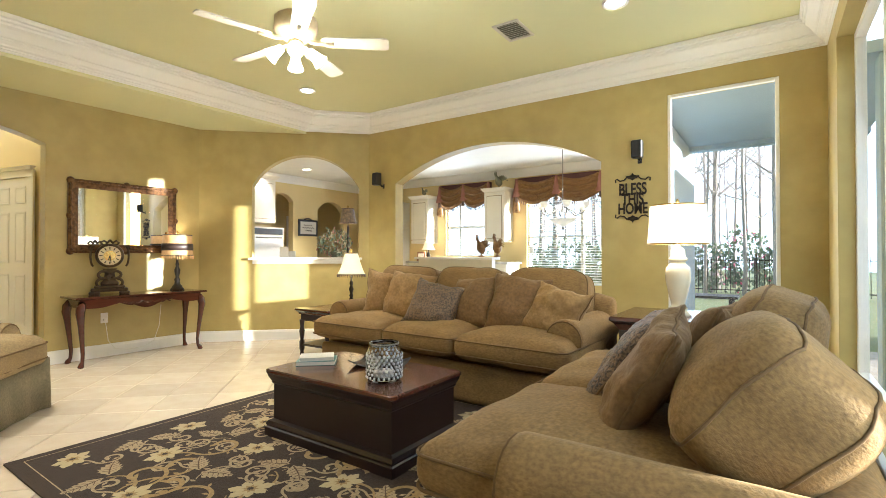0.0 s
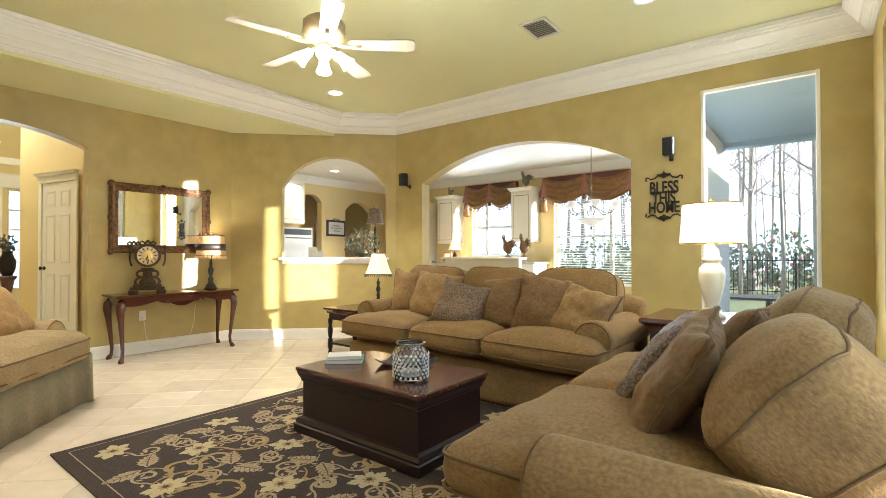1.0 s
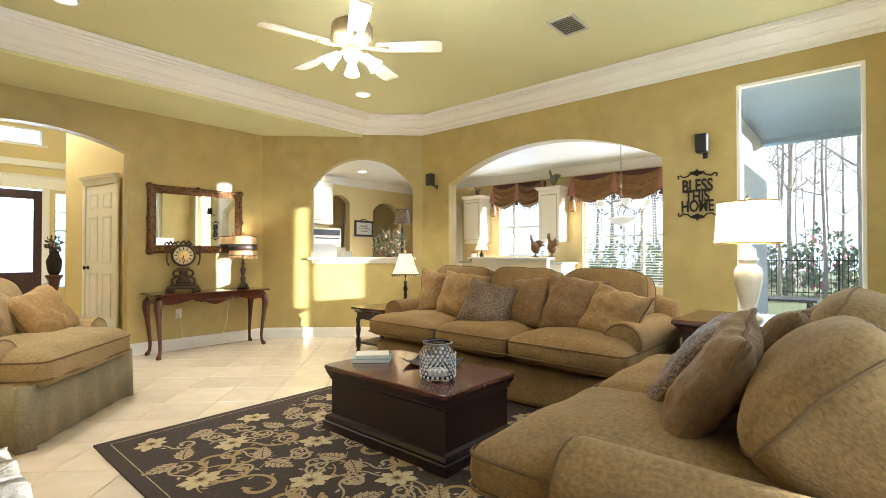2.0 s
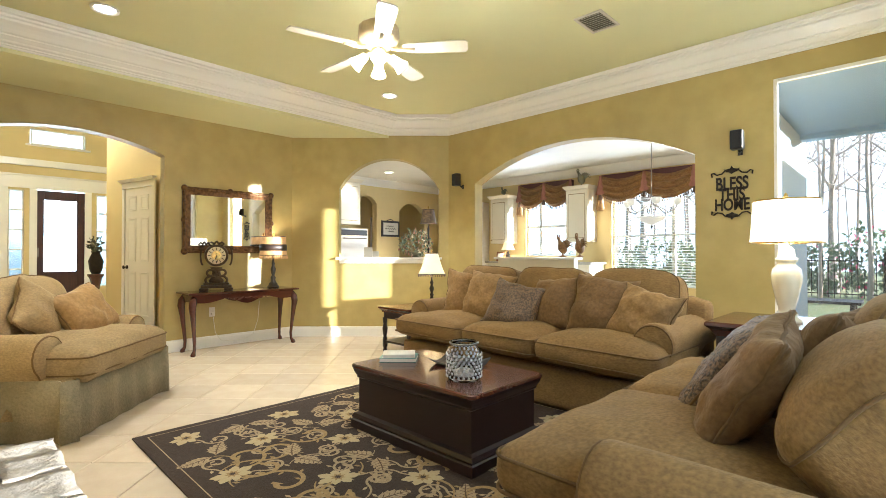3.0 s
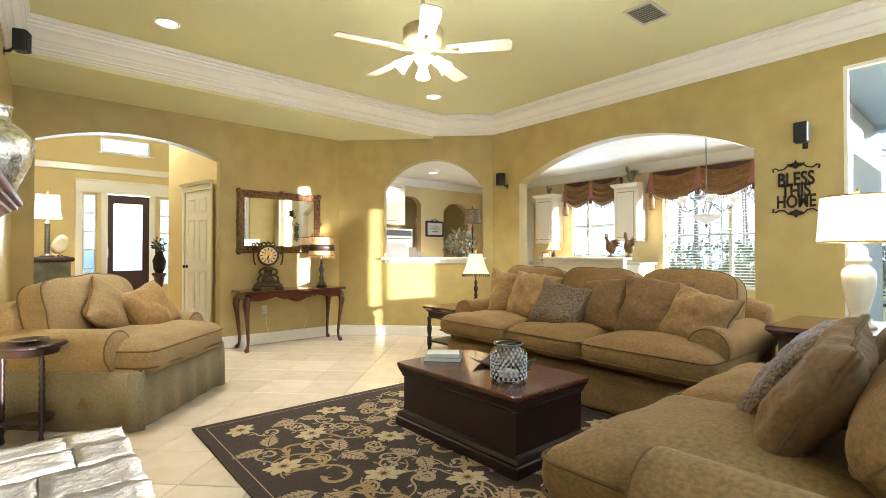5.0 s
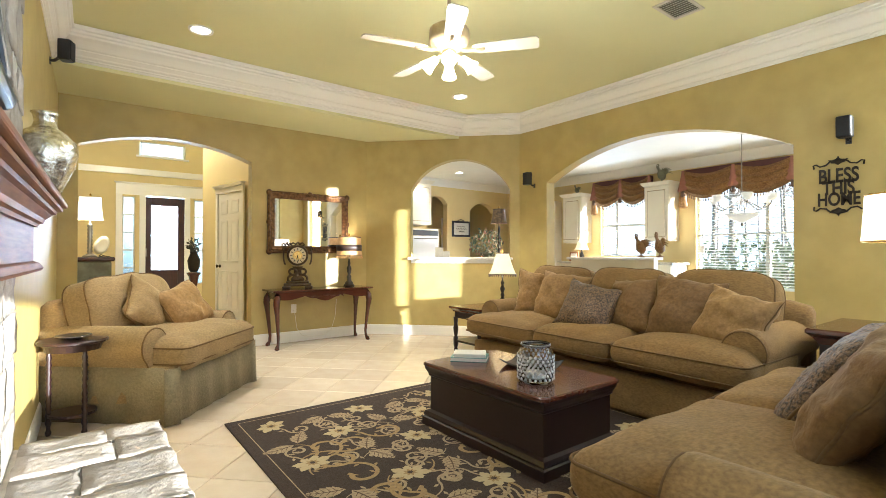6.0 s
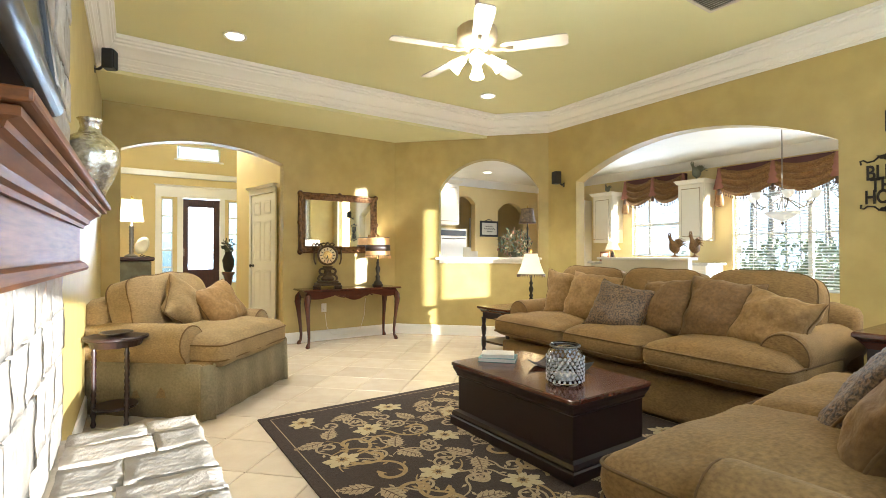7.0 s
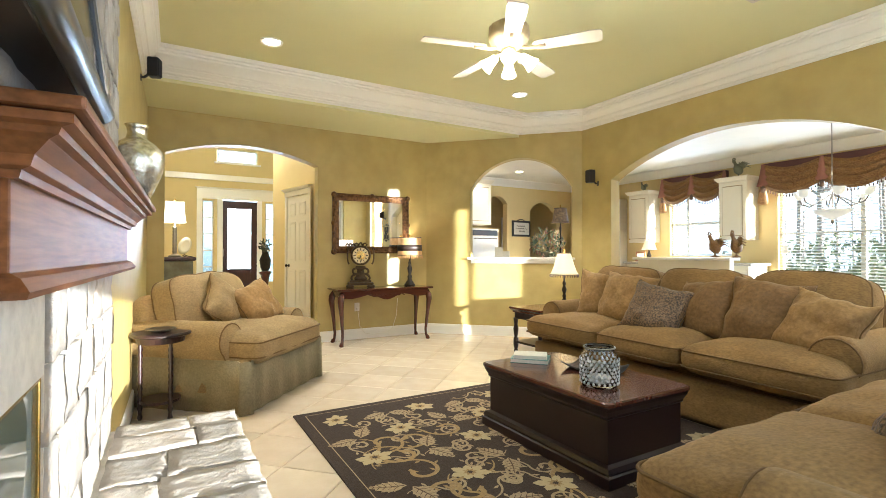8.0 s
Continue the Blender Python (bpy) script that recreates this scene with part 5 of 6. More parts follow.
window("window_1", "tall fixed window with a thin white frame to the patio", pose(-0.375, N + 0.025, 0), 0.87, 0.45, 2.68, fw=0.03, depth=0.04)
structure("window_sill_1", box(-0.84, 0.09, N - 0.035, N + 0.05, 0.425, 0.449, 0.006), "trim", "white window sill", "sill")
window("window_2", "tall white-framed window to the garden", pose(E + 0.125, 1.25, 0, 0, 0, 90), 1.70, 0.33, 2.68)
window("window_3", "wide white-framed window to the garden", pose(E + 0.125, 3.24, 0, 0, 0, 90), 2.1, 0.33, 2.68, bars=(0.0,))
structure("window_sill_2", box(E - 0.03, E + 0.06, 0.36, 4.33, 0.304, 0.329, 0.006), "trim", "white window sill", "sill")
# two unseen slots added to shape sun strips on the diagonal wall
window("sun_slot_4", "unseen slot in the breakfast room wall that shapes the sun", pose(BE + 0.06, N + T + 0.4205, 0, 0, 0, 90), 0.115, 0.1, 2.28, fw=0.004)
window("sun_slot_5", "unseen slot in the breakfast room wall that shapes the sun", pose(BE + 0.06, N + T + 0.65, 0, 0, 0, 90), 0.34, 0.95, 1.64, fw=0.006)
window("window_6", "wide breakfast room window behind white blinds", pose(-2.842, BN + 0.10, 0), 2.124, 0.60, 2.36, bars=(0.0,), cross=(1.50,))
window("window_7", "kitchen window behind white blinds", pose(-5.218, BN + 0.10, 0), 1.178, 1.13, 2.36, bars=(-0.25,), cross=(1.74,))


def blinds(label, x0, x1, z0, z1):
    root = thing("window_blind", pose((x0 + x1) / 2, BN + 0.035, 0), label, "blind", "white slatted blinds")
    w = x1 - x0 - 0.03
    me = shared("slat", box(-w / 2, w / 2, -0.024, 0.024, -0.0012, 0.0012), "blind")
    n = int((z1 - z0 - 0.06) / 0.046)
    for i in range(n):
        piece("slat", me, root, pose(0, 0, z0 + 0.03 + 0.046 * i, 17, 0, 0))
    part("head_rail", box(-w / 2, w / 2, -0.028, 0.028, z1 - 0.05, z1 - 0.003, 0.004), "blind", root)
    part("bottom_rail", box(-w / 2, w / 2, -0.026, 0.026, z0 + 0.004, z0 + 0.022, 0.004), "blind", root)
    for s in (-0.36, 0.36):
        part("ladder_cord", box(w * s - 0.003, w * s + 0.003, -0.027, -0.025, z0 + 0.02, z1 - 0.05), "blind", root)


blinds("open white slatted blind on the wide breakfast window", -3.904, -1.780, 0.60, 2.36)
blinds("open white slatted blind on the kitchen window", -5.807, -4.629, 1.13, 2.36)


def valance(label, x0, x1, swags, top=2.55, drop=0.52):
    root = thing("valance", pose(0, BN, 0), label, "valance", "swagged window valances")
    part("board", box(x0, x1, -0.12, -0.002, top - 0.16, top, 0.004), mat("maroon_valance_board", (0.075, 0.018, 0.016), 0.6, grain=0.4, scale=40), root, "plain maroon band")
    w = (x1 - x0) / swags
    for k in range(swags):
        a = x0 + w * k
        bm = bmesh.new()
        nu, nv = 20, 36
        g = []
        for j in range(nv + 1):
            v = j / nv
            row = []
            for i in range(nu + 1):
                u = i / nu
                sag = math.sin(math.pi * u)
                z = top - 0.012 - 0.09 * sag * (1 - v) - v * drop * (0.70 + 0.30 * sag) - 0.034 * sag * math.sin(v * 25)
                y = -0.14 - 0.05 * sag * v - 0.07 * sag ** 0.7 * abs(math.sin(v * 12.5)) ** 0.8
                row.append(bm.verts.new((a + w * u, y, z)))
            g.append(row)
        for j in range(nv):
            for i in range(nu):
                bm.faces.new((g[j][i], g[j][i + 1], g[j + 1][i + 1], g[j + 1][i]))
        hem = [v.co.copy() for v in g[-1]]
        sw = part("swag", bm, "valance", root, "draped copper damask swag", smooth=True)
        bm = bmesh.new()
        for i in range(1, len(hem)):
            p = hem[i]
            add_lathe(bm, [(0.001, 0), (0.009, -0.012), (0.006, -0.02), (0.011, -0.04), (0.001, -0.055)], 5, Matrix.Translation(p))
        tagged(part("bead_fringe", bm, "fringe", sw), kind="stuff")
    for k in range(swags + 1):
        x = x0 + w * k
        end = k in (0, swags)
        part("jabot", add_lathe(bmesh.new(), [(0.02, top - 0.01), (0.035, top - 0.12), (0.06, top - 0.26), (0.085, top - 0.36), (0.078, top - 0.365), (0.02, top - 0.2)], 14, pose(x, -0.15, 0) @ Matrix.Diagonal((1, 0.5, 1, 1)), 0.14, 4), "valance_pink", root, "rose trumpet jabot", smooth=True)
        part("tassel", add_lathe(bmesh.new(), [(0.001, top - 0.36), (0.03, top - 0.38), (0.024, top - 0.41), (0.034, top - 0.46), (0.001, top - 0.47)], 8, pose(x, -0.15, 0)), "fringe", root, smooth=True)
        if end:
            s = -1 if k == 0 else 1
            part("tail", add_lathe(bmesh.new(), [(0.03, top - 0.3), (0.05, top - 0.45), (0.07, top - 0.62), (0.05, top - 0.66), (0.01, top - 0.5)], 12, pose(x + s * 0.03, -0.09, 0) @ Matrix.Diagonal((1, 0.6, 1, 1)), 0.2, 5), "valance", root, smooth=True)


valance("copper damask valance with three swags over the breakfast window", -4.049, -1.645, 3, 2.63)
valance("copper damask valance with two swags over the kitchen window", -5.861, -4.668, 2, 2.63)

# ------------------------------------------------------------------ kitchen


def upper_cabinet(m, label, w, d, z0, z1):
    root = thing("wall_cabinet", m, label, "cabinet", "cream wall cabinets")
    part("body", box(-w / 2, w / 2, -d, -0.002, z0, z1 - 0.06), "cream", root)
    part("crown", tiers([(w / 2 + 0.005, d / 2 + 0.003, z1 - 0.065), (w / 2 + 0.015, d / 2 + 0.012, z1 - 0.05), (w / 2 + 0.04, d / 2 + 0.035, z1 - 0.015), (w / 2 + 0.045, d / 2 + 0.04, z1)], 0, -d / 2 - 0.04), "cream", root)
    door = part("door", box(-w / 2 + 0.012, w / 2 - 0.012, -d - 0.02, -d - 0.001, z0 + 0.012, z1 - 0.08, 0.004), "cream", root)
    part("door_panel", tiers([(w / 2 - 0.075, 0.006, 0), (w / 2 - 0.075, 0.006, z1 - z0 - 0.24)], 0, -d - 0.024), "cream", door).location = (0, 0, z0 + 0.08)
    part("groove", box(-w / 2 + 0.065, w / 2 - 0.065, -d - 0.0215, -d - 0.0195, z0 + 0.07, z1 - 0.145), mat("glaze_brown", (0.36, 0.27, 0.15), 0.6, grain=0.3, scale=30), door)
    part("knob", add_lathe(bmesh.new(), [(0.006, 0), (0.006, 0.015), (0.014, 0.022), (0.001, 0.03)], 12, pose(-w / 2 + 0.045, -d - 0.02, z0 + 0.07, 90, 0, 0)), "brass", door, smooth=True)
    return root


upper_cabinet(pose(-4.422, BN, 0), "cream glazed wall cabinet between the windows", 0.46, 0.34, 1.40, 2.45)
upper_cabinet(pose(-6.249, BN, 0), "cream glazed wall cabinet beside the kitchen window", 0.46, 0.34, 1.40, 2.42)
upper_cabinet(pose(KW, 5.502, 0.08, 0, 0, 90), "cream glazed wall cabinet over the oven", 0.72, 0.36, 1.70, 2.62)
pantry = thing("pantry_cabinet", pose(-7.051, BN, 0), "tall cream pantry cabinet", "cabinet")
part("body", box(-0.25, 0.25, -0.62, -0.002, 0, 2.33), "cream", pantry)
part("door", box(-0.235, 0.235, -0.64, -0.621, 0.1, 2.28, 0.004), "cream", pantry)
base = thing("base_cabinet", pose(-5.35, BN, 0), "cream base cabinets beneath a pale stone worktop", "cabinet")
part("body", box(-1.0, 1.3, -0.60, -0.002, 0.0, 0.979), "cream", base)
for i in range(4):
    part("door", box(-0.97 + 0.57 * i, -0.43 + 0.57 * i, -0.62, -0.601, 0.12, 0.90, 0.004), "cream", base)
structure("worktop", box(-6.4, -4.0, BN - 0.64, BN - 0.002, 0.98, 1.02, 0.006), "granite", "pale polished stone worktop", "worktop")
pen = thing("peninsula", pose(-4.835, 7.316, 0.07), "cream kitchen peninsula with a white raised ledge", "kitchen counter")
part("body", box(-0.75, 0.85, -0.06, 0.06, -0.07, 1.0), "cream", pen)
part("ledge", box(-0.80, 0.90, -0.14, 0.14, 1.001, 1.045, 0.008), "trim", pen)
oven = thing("wall_oven", pose(KW + 0.002, 5.502, 0.08, 0, 0, 90), "black-fronted oven in a cream cabinet", "oven")
part("body", box(-0.36, 0.36, -0.62, 0, -0.08, 1.60), "cream", oven)
part("control_panel", box(-0.33, 0.33, -0.635, -0.621, 1.46, 1.57, 0.003), "black", oven)
part("oven_door", box(-0.33, 0.33, -0.645, -0.621, 1.02, 1.44, 0.006), "blind", oven)
part("handle", tube([(-0.28, -0.68, 1.40), (0.28, -0.68, 1.40)], 0.012, 8), "nickel", oven, smooth=True)

bar = thing("bar_ledge", Matrix.Translation((DW[0], DW[1], 0)) @ Matrix.Rotation(math.atan2(DIAG.y, DIAG.x), 4, "Z"), "white moulded bar ledge in the arched opening", "ledge")
part("shelf", box(0.63, 2.14, -0.05, 0.34, 1.088, 1.120, 0.008), "trim", bar)
part("bed_moulding", box(0.68, 2.09, -0.022, -0.001, 1.035, 1.087, 0.006), "trim", bar)

picture = thing("framed_sign", pose(KW + 0.002, 6.954, 1.745, 0, 0, 90), "black-framed white sign with dark script on the kitchen wall", "wall sign")
part("frame", tiers([(0.26, 0.012, -0.18), (0.26, 0.012, 0.18)], 0, -0.014), "black", picture)
part("panel", box(-0.215, 0.215, -0.030, -0.0265, -0.135, 0.135), "paper", picture)
for z, a, b in ((0.055, -0.13, 0.10), (0.0, -0.16, 0.15), (-0.06, -0.08, 0.09)):
    part("script_bar", tube([(a + (b - a) * i / 16, -0.032, z + 0.016 * math.sin(i * 1.9)) for i in range(17)], 0.005, 5), "iron", picture)
part("crest", tube([(-0.10, -0.012, 0.18), (-0.05, -0.012, 0.205), (0, -0.012, 0.215), (0.05, -0.012, 0.205), (0.10, -0.012, 0.18)], 0.010, 6), "iron", picture, smooth=True)
structure("door_2", box(KW - 1.60, KW - 1.56, 7.604, 8.423, 0, 2.13, 0.005), "trim", "white passage door beyond the arch", "door")
glassdoor = thing("hall_mirror", pose(KW - 1.598, 6.327, 0.08, 0, 0, 90), "tall dark-framed mirror in the passage", "mirror")
part("frame", box(-0.22, 0.22, -0.03, 0, 0.3, 1.95, 0.008), "door_wood", glassdoor)
part("glass", box(-0.17, 0.17, -0.034, -0.031, 0.36, 1.89), "mirror", glassdoor)


def foliage(seed, n, spread, size, colours):
    """Small bent leaves scattered in a rounded clump; one bmesh for each colour."""
    r = random.Random(seed)
    out = []
    for share in colours:
        bm = bmesh.new()
        for _ in range(int(n * share)):
            d = Vector((r.gauss(0, 1), r.gauss(0, 1), r.gauss(0, 1))).normalized() * r.uniform(0.45, 1.0) ** 0.5
            c = Vector((d.x * spread[0], d.y * spread[1], d.z * spread[2]))
            m = Matrix.Translation(c) @ Euler((r.uniform(0, 6.3), r.uniform(0, 6.3), r.uniform(0, 6.3))).to_matrix().to_4x4()
            s = size * r.uniform(0.6, 1.3)
            vs = [bm.verts.new(m @ Vector(q)) for q in ((0, 0, 0), (s * 0.5, s * 0.28, s * 0.08), (s, 0, -s * 0.05), (s * 0.5, -s * 0.28, s * 0.08))]
            bm.faces.new(vs[:3]), bm.faces.new((vs[0], vs[2], vs[3]))
        out.append(bm)
    return out


plant = thing("flower_arrangement", pose(-5.215, 4.789, 1.12), "silk flower arrangement in a bowl on the bar ledge", "flowers")
part("bowl", lathe([(0.05, 0), (0.09, 0.03), (0.11, 0.08), (0.10, 0.085), (0.001, 0.05)], 20), "patina", plant, smooth=True)
M["blossom"] = mat("dusty_rose_petal", (0.42, 0.20, 0.13), 0.7, grain=0.5, scale=12)
M["ivory_petal"] = mat("ivory_petal", (0.60, 0.52, 0.36), 0.7, grain=0.4, scale=12)
for bm, mm, nm in zip(foliage(3, 460, (0.25, 0.25, 0.22), 0.052, (0.55, 0.2, 0.25)), ("leaf", "blossom", "ivory_petal"), ("leaf_spray", "rose_bloom", "ivory_bloom")):
    tagged(part(nm, bm, mm, plant), kind="stuff").location = (0, 0, 0.20)
bl, bsh = table_lamp(pose(-5.034, 4.870, 1.12), "slim black buffet lamp with a dark beaded shade on the bar", [(0.05, 0), (0.052, 0.012), (0.02, 0.03), (0.010, 0.06), (0.014, 0.12), (0.009, 0.16), (0.014, 0.26), (0.008, 0.30), (0.016, 0.42), (0.007, 0.46), (0.007, 0.56)],
                     (0.12, 0.085, 0.50, 0.70), mat("black_bead_shade", (0.10, 0.07, 0.045), 0.5, grain=0.8, scale=30, second=(0.30, 0.20, 0.10), emit=0.05), "fringe", 1.5)
mugs = thing("paper_stack", pose(-5.708, 4.283, 1.12, 0, 0, 20), "white cards propped on the bar ledge", "papers")
part("card", box(-0.07, 0.07, -0.004, 0.004, 0, 0.15), "paper", mugs)
part("card", box(0.02, 0.15, 0.05, 0.058, 0, 0.09), "paper", mugs)


def rooster(m, label, materials=("patina", "valance_pink")):
    root = tagged(part("rooster_figurine", bmesh.new(), materials[0]), label, "figurine", "rooster figurines")
    bm = bmesh.new()
    add_lathe(bm, [(0.05, 0), (0.055, 0.012), (0.012, 0.03), (0.012, 0.07)], 12)
    add_lathe(bm, [(0.001, -0.09), (0.05, -0.06), (0.075, 0.0), (0.055, 0.06), (0.03, 0.10), (0.02, 0.14), (0.028, 0.165), (0.02, 0.185), (0.001, 0.19)], 14, pose(0, 0, 0.13, 0, -24, 0))
    for i in range(7):
        a = radians(20 + 17 * i)
        add_tube(bm, [(0.04, 0.006 * (i - 3), 0.13), (0.04 + 0.09 * math.cos(a), 0.01 * (i - 3), 0.14 + 0.10 * math.sin(a)), (0.04 + 0.15 * math.cos(a - 0.35), 0.014 * (i - 3), 0.14 + 0.13 * math.sin(a - 0.35))], 0.012, 6, False, [0.014, 0.012, 0.003])
    add_tube(bm, [(-0.09, 0, 0.30), (-0.075, 0, 0.335), (-0.055, 0, 0.33), (-0.045, 0, 0.30)], 0.010, 6)
    bm.to_mesh(root.data)
    bm.free()
    root.data.shade_smooth()
    root.matrix_world = m
    return root


rooster(pose(-4.401, BN - 0.20, 2.452, 0, 0, 12), "painted rooster figurine on top of a cabinet")
rooster(pose(-4.234, 7.315, 1.117, 0, 0, 10), "carved brown rooster figurine on the ledge", ("valance", "")).scale = (1.15, 1.15, 1.15)
rooster(pose(-3.926, 7.336, 1.117, 0, 0, -10), "plump carved hen figurine on the ledge", ("valance", "")).scale = (1.0, 1.3, 1.2)
rooster(pose(-6.237, BN - 0.2, 2.422, 0, 0, 0), "small dark rooster figurine on a cabinet").scale = (0.7, 0.7, 0.6)
klamp, _ = table_lamp(pose(-6.010, BN - 0.35, 1.021), "small lit lamp on the kitchen worktop", [(0.05, 0), (0.05, 0.02), (0.03, 0.05), (0.045, 0.12), (0.015, 0.2), (0.008, 0.3)], (0.14, 0.08, 0.24, 0.40), "shade_warm", "trim", 4)
pf = thing("photo_frame", pose(-6.249, BN - 0.3, 1.022, -8, 0, 0), "small wooden photo frame on the worktop", "picture frame")
part("frame", box(-0.11, 0.11, -0.012, 0.012, 0.0, 0.2, 0.006), "oak", pf)
part("picture", box(-0.075, 0.075, -0.016, -0.0125, 0.04, 0.16), "paper", pf)
sw = thing("light_switch", pose(-3.800, BN, 1.25), "white light switch plate", "switch")
part("plate", box(-0.04, 0.04, -0.008, -0.001, -0.06, 0.06, 0.003), "blind", sw)
part("toggle", box(-0.008, 0.008, -0.016, -0.008, -0.015, 0.015, 0.002), "blind", sw)

chand = thing("chandelier", pose(-2.485, 6.646, LOW - 0.17), "white glass chandelier with curled arms on a long rod", "chandelier")
part("canopy", lathe([(0.06, 0.169), (0.055, 0.15), (0.01, 0.13)], 20), "nickel", chand, smooth=True)
part("rod", lathe([(0.007, 0.14), (0.007, -0.95)], 8), "nickel", chand, smooth=True)
part("bowl", lathe([(0.001, -1.10), (0.03, -1.09), (0.15, -1.03), (0.20, -0.98), (0.195, -0.98), (0.14, -1.02), (0.001, -1.06)], 28), mat("white_alabaster", (0.85, 0.82, 0.74), 0.4, emit=0.08), chand, "lit white glass bowl", smooth=True)
part("finial", lathe([(0.001, -1.15), (0.02, -1.12), (0.012, -1.095), (0.001, -1.09)], 12), "nickel", chand, smooth=True)
for i in range(6):
    a = math.tau * i / 6
    pts = [(0.02, -0.80), (0.12, -0.86), (0.22, -0.93), (0.30, -0.90), (0.33, -0.84)]
    arm = part("arm", tube([(r * math.cos(a), r * math.sin(a), z) for r, z in pts], 0.008, 8), "nickel", chand, smooth=True)
    part("glass_cup", add_lathe(bmesh.new(), [(0.02, 0), (0.05, 0.03), (0.065, 0.09), (0.06, 0.09), (0.04, 0.03)], 14, Matrix.Translation((0.33 * math.cos(a), 0.33 * math.sin(a), -0.84))), M["white_alabaster"] if "white_alabaster" in M else bpy.data.materials["white_alabaster"], arm, smooth=True)

# ------------------------------------------------------------------ hall and entry


def casing(name, label, m, w, h, cw=0.10, head=0.16):
    root = thing(name, m, label, "door casing", kind="structure")
    for s in (-1, 1):
        part("jamb", box(min(s * w / 2, s * (w / 2 + cw)), max(s * w / 2, s * (w / 2 + cw)), -0.028, -0.001, 0, h, 0.005), "trim", root)
    part("head", box(-w / 2 - cw, w / 2 + cw, -0.032, -0.001, h + 0.001, h + head - 0.04, 0.005), "trim", root)
    part("cornice", tiers([(w / 2 + cw, 0.016, h + head - 0.04), (w / 2 + cw + 0.03, 0.035, h + head - 0.005), (w / 2 + cw + 0.035, 0.04, h + head)], 0, -0.042), "trim", root)
    return root


HD = pose(-8.188, 1.929, 0, 0, 0, 12.26)
casing("door_trim_1", "white moulded casing of the hall closet door", HD, 0.80, 2.16, 0.075, 0.13)
door = thing("panel_door", HD, "closed white six-panel door with a dark knob", "door")
slab_ob = part("door_slab", box(-0.395, 0.395, -0.012, -0.002, 0.01, 2.155, 0.003), "trim", door)
for x in (-0.18, 0.18):
    for z0, z1 in ((0.25, 0.90), (1.05, 1.71), (1.82, 2.04)):
        bm = bmesh.new()
        a, bq = 0.115, (z1 - z0) / 2
        rings = [[bm.verts.new((sx * (a - o), y, sz * (bq - o))) for sx, sz in ((-1, -1), (1, -1), (1, 1), (-1, 1))] for o, y in ((0, -0.0125), (0.004, -0.020), (0.016, -0.019), (0.026, -0.0135), (0.045, -0.017))]
        for p, q in zip(rings, rings[1:]):
            for i in range(4):
                bm.faces.new((p[i], p[(i + 1) % 4], q[(i + 1) % 4], q[i]))
        bm.faces.new(rings[-1])
        part("door_panel", bm, "trim", slab_ob).location = (x, 0, (z0 + z1) / 2)
part("door_knob", add_lathe(bmesh.new(), [(0.028, 0), (0.028, 0.006), (0.010, 0.012), (0.010, 0.035), (0.026, 0.045), (0.028, 0.058), (0.001, 0.07)], 16, pose(-0.33, -0.012, 0.97, 90, 0, 0)), "iron", door, smooth=True)

fd = thing("front_door", pose(HW - 0.06, 1.696, 0.16, 0, 0, 90), "dark mahogany front door with a tall leaded glass panel", "door")
fr = bmesh.new()
for x0, x1, z0, z1 in ((-0.47, -0.29, 0.01, 2.42), (0.29, 0.47, 0.01, 2.42), (-0.29, 0.29, 0.01, 0.62), (-0.29, 0.29, 2.22, 2.42)):
    add_box(fr, x0, x1, -0.025, 0.025, z0, z1, 0.005)
part("door_frame", fr, "door_wood", fd)
part("glass_panel", box(-0.29, 0.29, -0.006, 0.006, 0.62, 2.22), "leaded", fd, "bright frosted glass").visible_shadow = False
part("came", tube([(0.06 * math.sin(i * 0.6) * (1 - i / 24), -0.01, 1.0 + 0.045 * i) for i in range(22)], 0.006, 5), "nickel", fd)
for s in (-1, 1):
    part("came", tube([(s * (0.02 + 0.08 * math.sin(i * 0.35)), -0.01, 1.05 + 0.05 * i) for i in range(16)], 0.005, 5), "nickel", fd)
part("door_handle", add_box(bmesh.new(), -0.43, -0.38, -0.045, -0.026, 0.95, 1.15, 0.008), "nickel", fd)
for nm, y, z0, z1, w, cr in (("window_8", 2.491, 0.40, 2.57, 0.27, (0.84, 1.27, 1.70, 2.13)), ("window_9", 0.933, 0.40, 2.57, 0.25, (0.84, 1.27, 1.70, 2.13)), ("window_10", 1.643, 3.60, 3.94, 0.95, ())):
    window(nm, "narrow leaded entry sidelight" if z0 < 1 else "small transom window high over the front door", pose(HW - 0.06, y, 0, 0, 0, 90), w, z0, z1, cross=cr, fw=0.025, pane="leaded" if z0 < 1 else "pane")
ec = casing("door_trim_2", "wide white casing round the front door and sidelights", pose(HW, 1.701, 0, 0, 0, 90), 1.80, 2.61, 0.13, 0.30)
for y in (0.42, -0.42 - 0.14):
    part("jamb", box(-y - 0.13, -y + 0.0, -0.026, -0.001, 0, 2.61, 0.004), "trim", ec)
structure("window_sill_3", box(HW, HW + 0.06, 1.074, 2.224, 3.55, 3.59, 0.005), "trim", "white sill of the transom window", "sill")

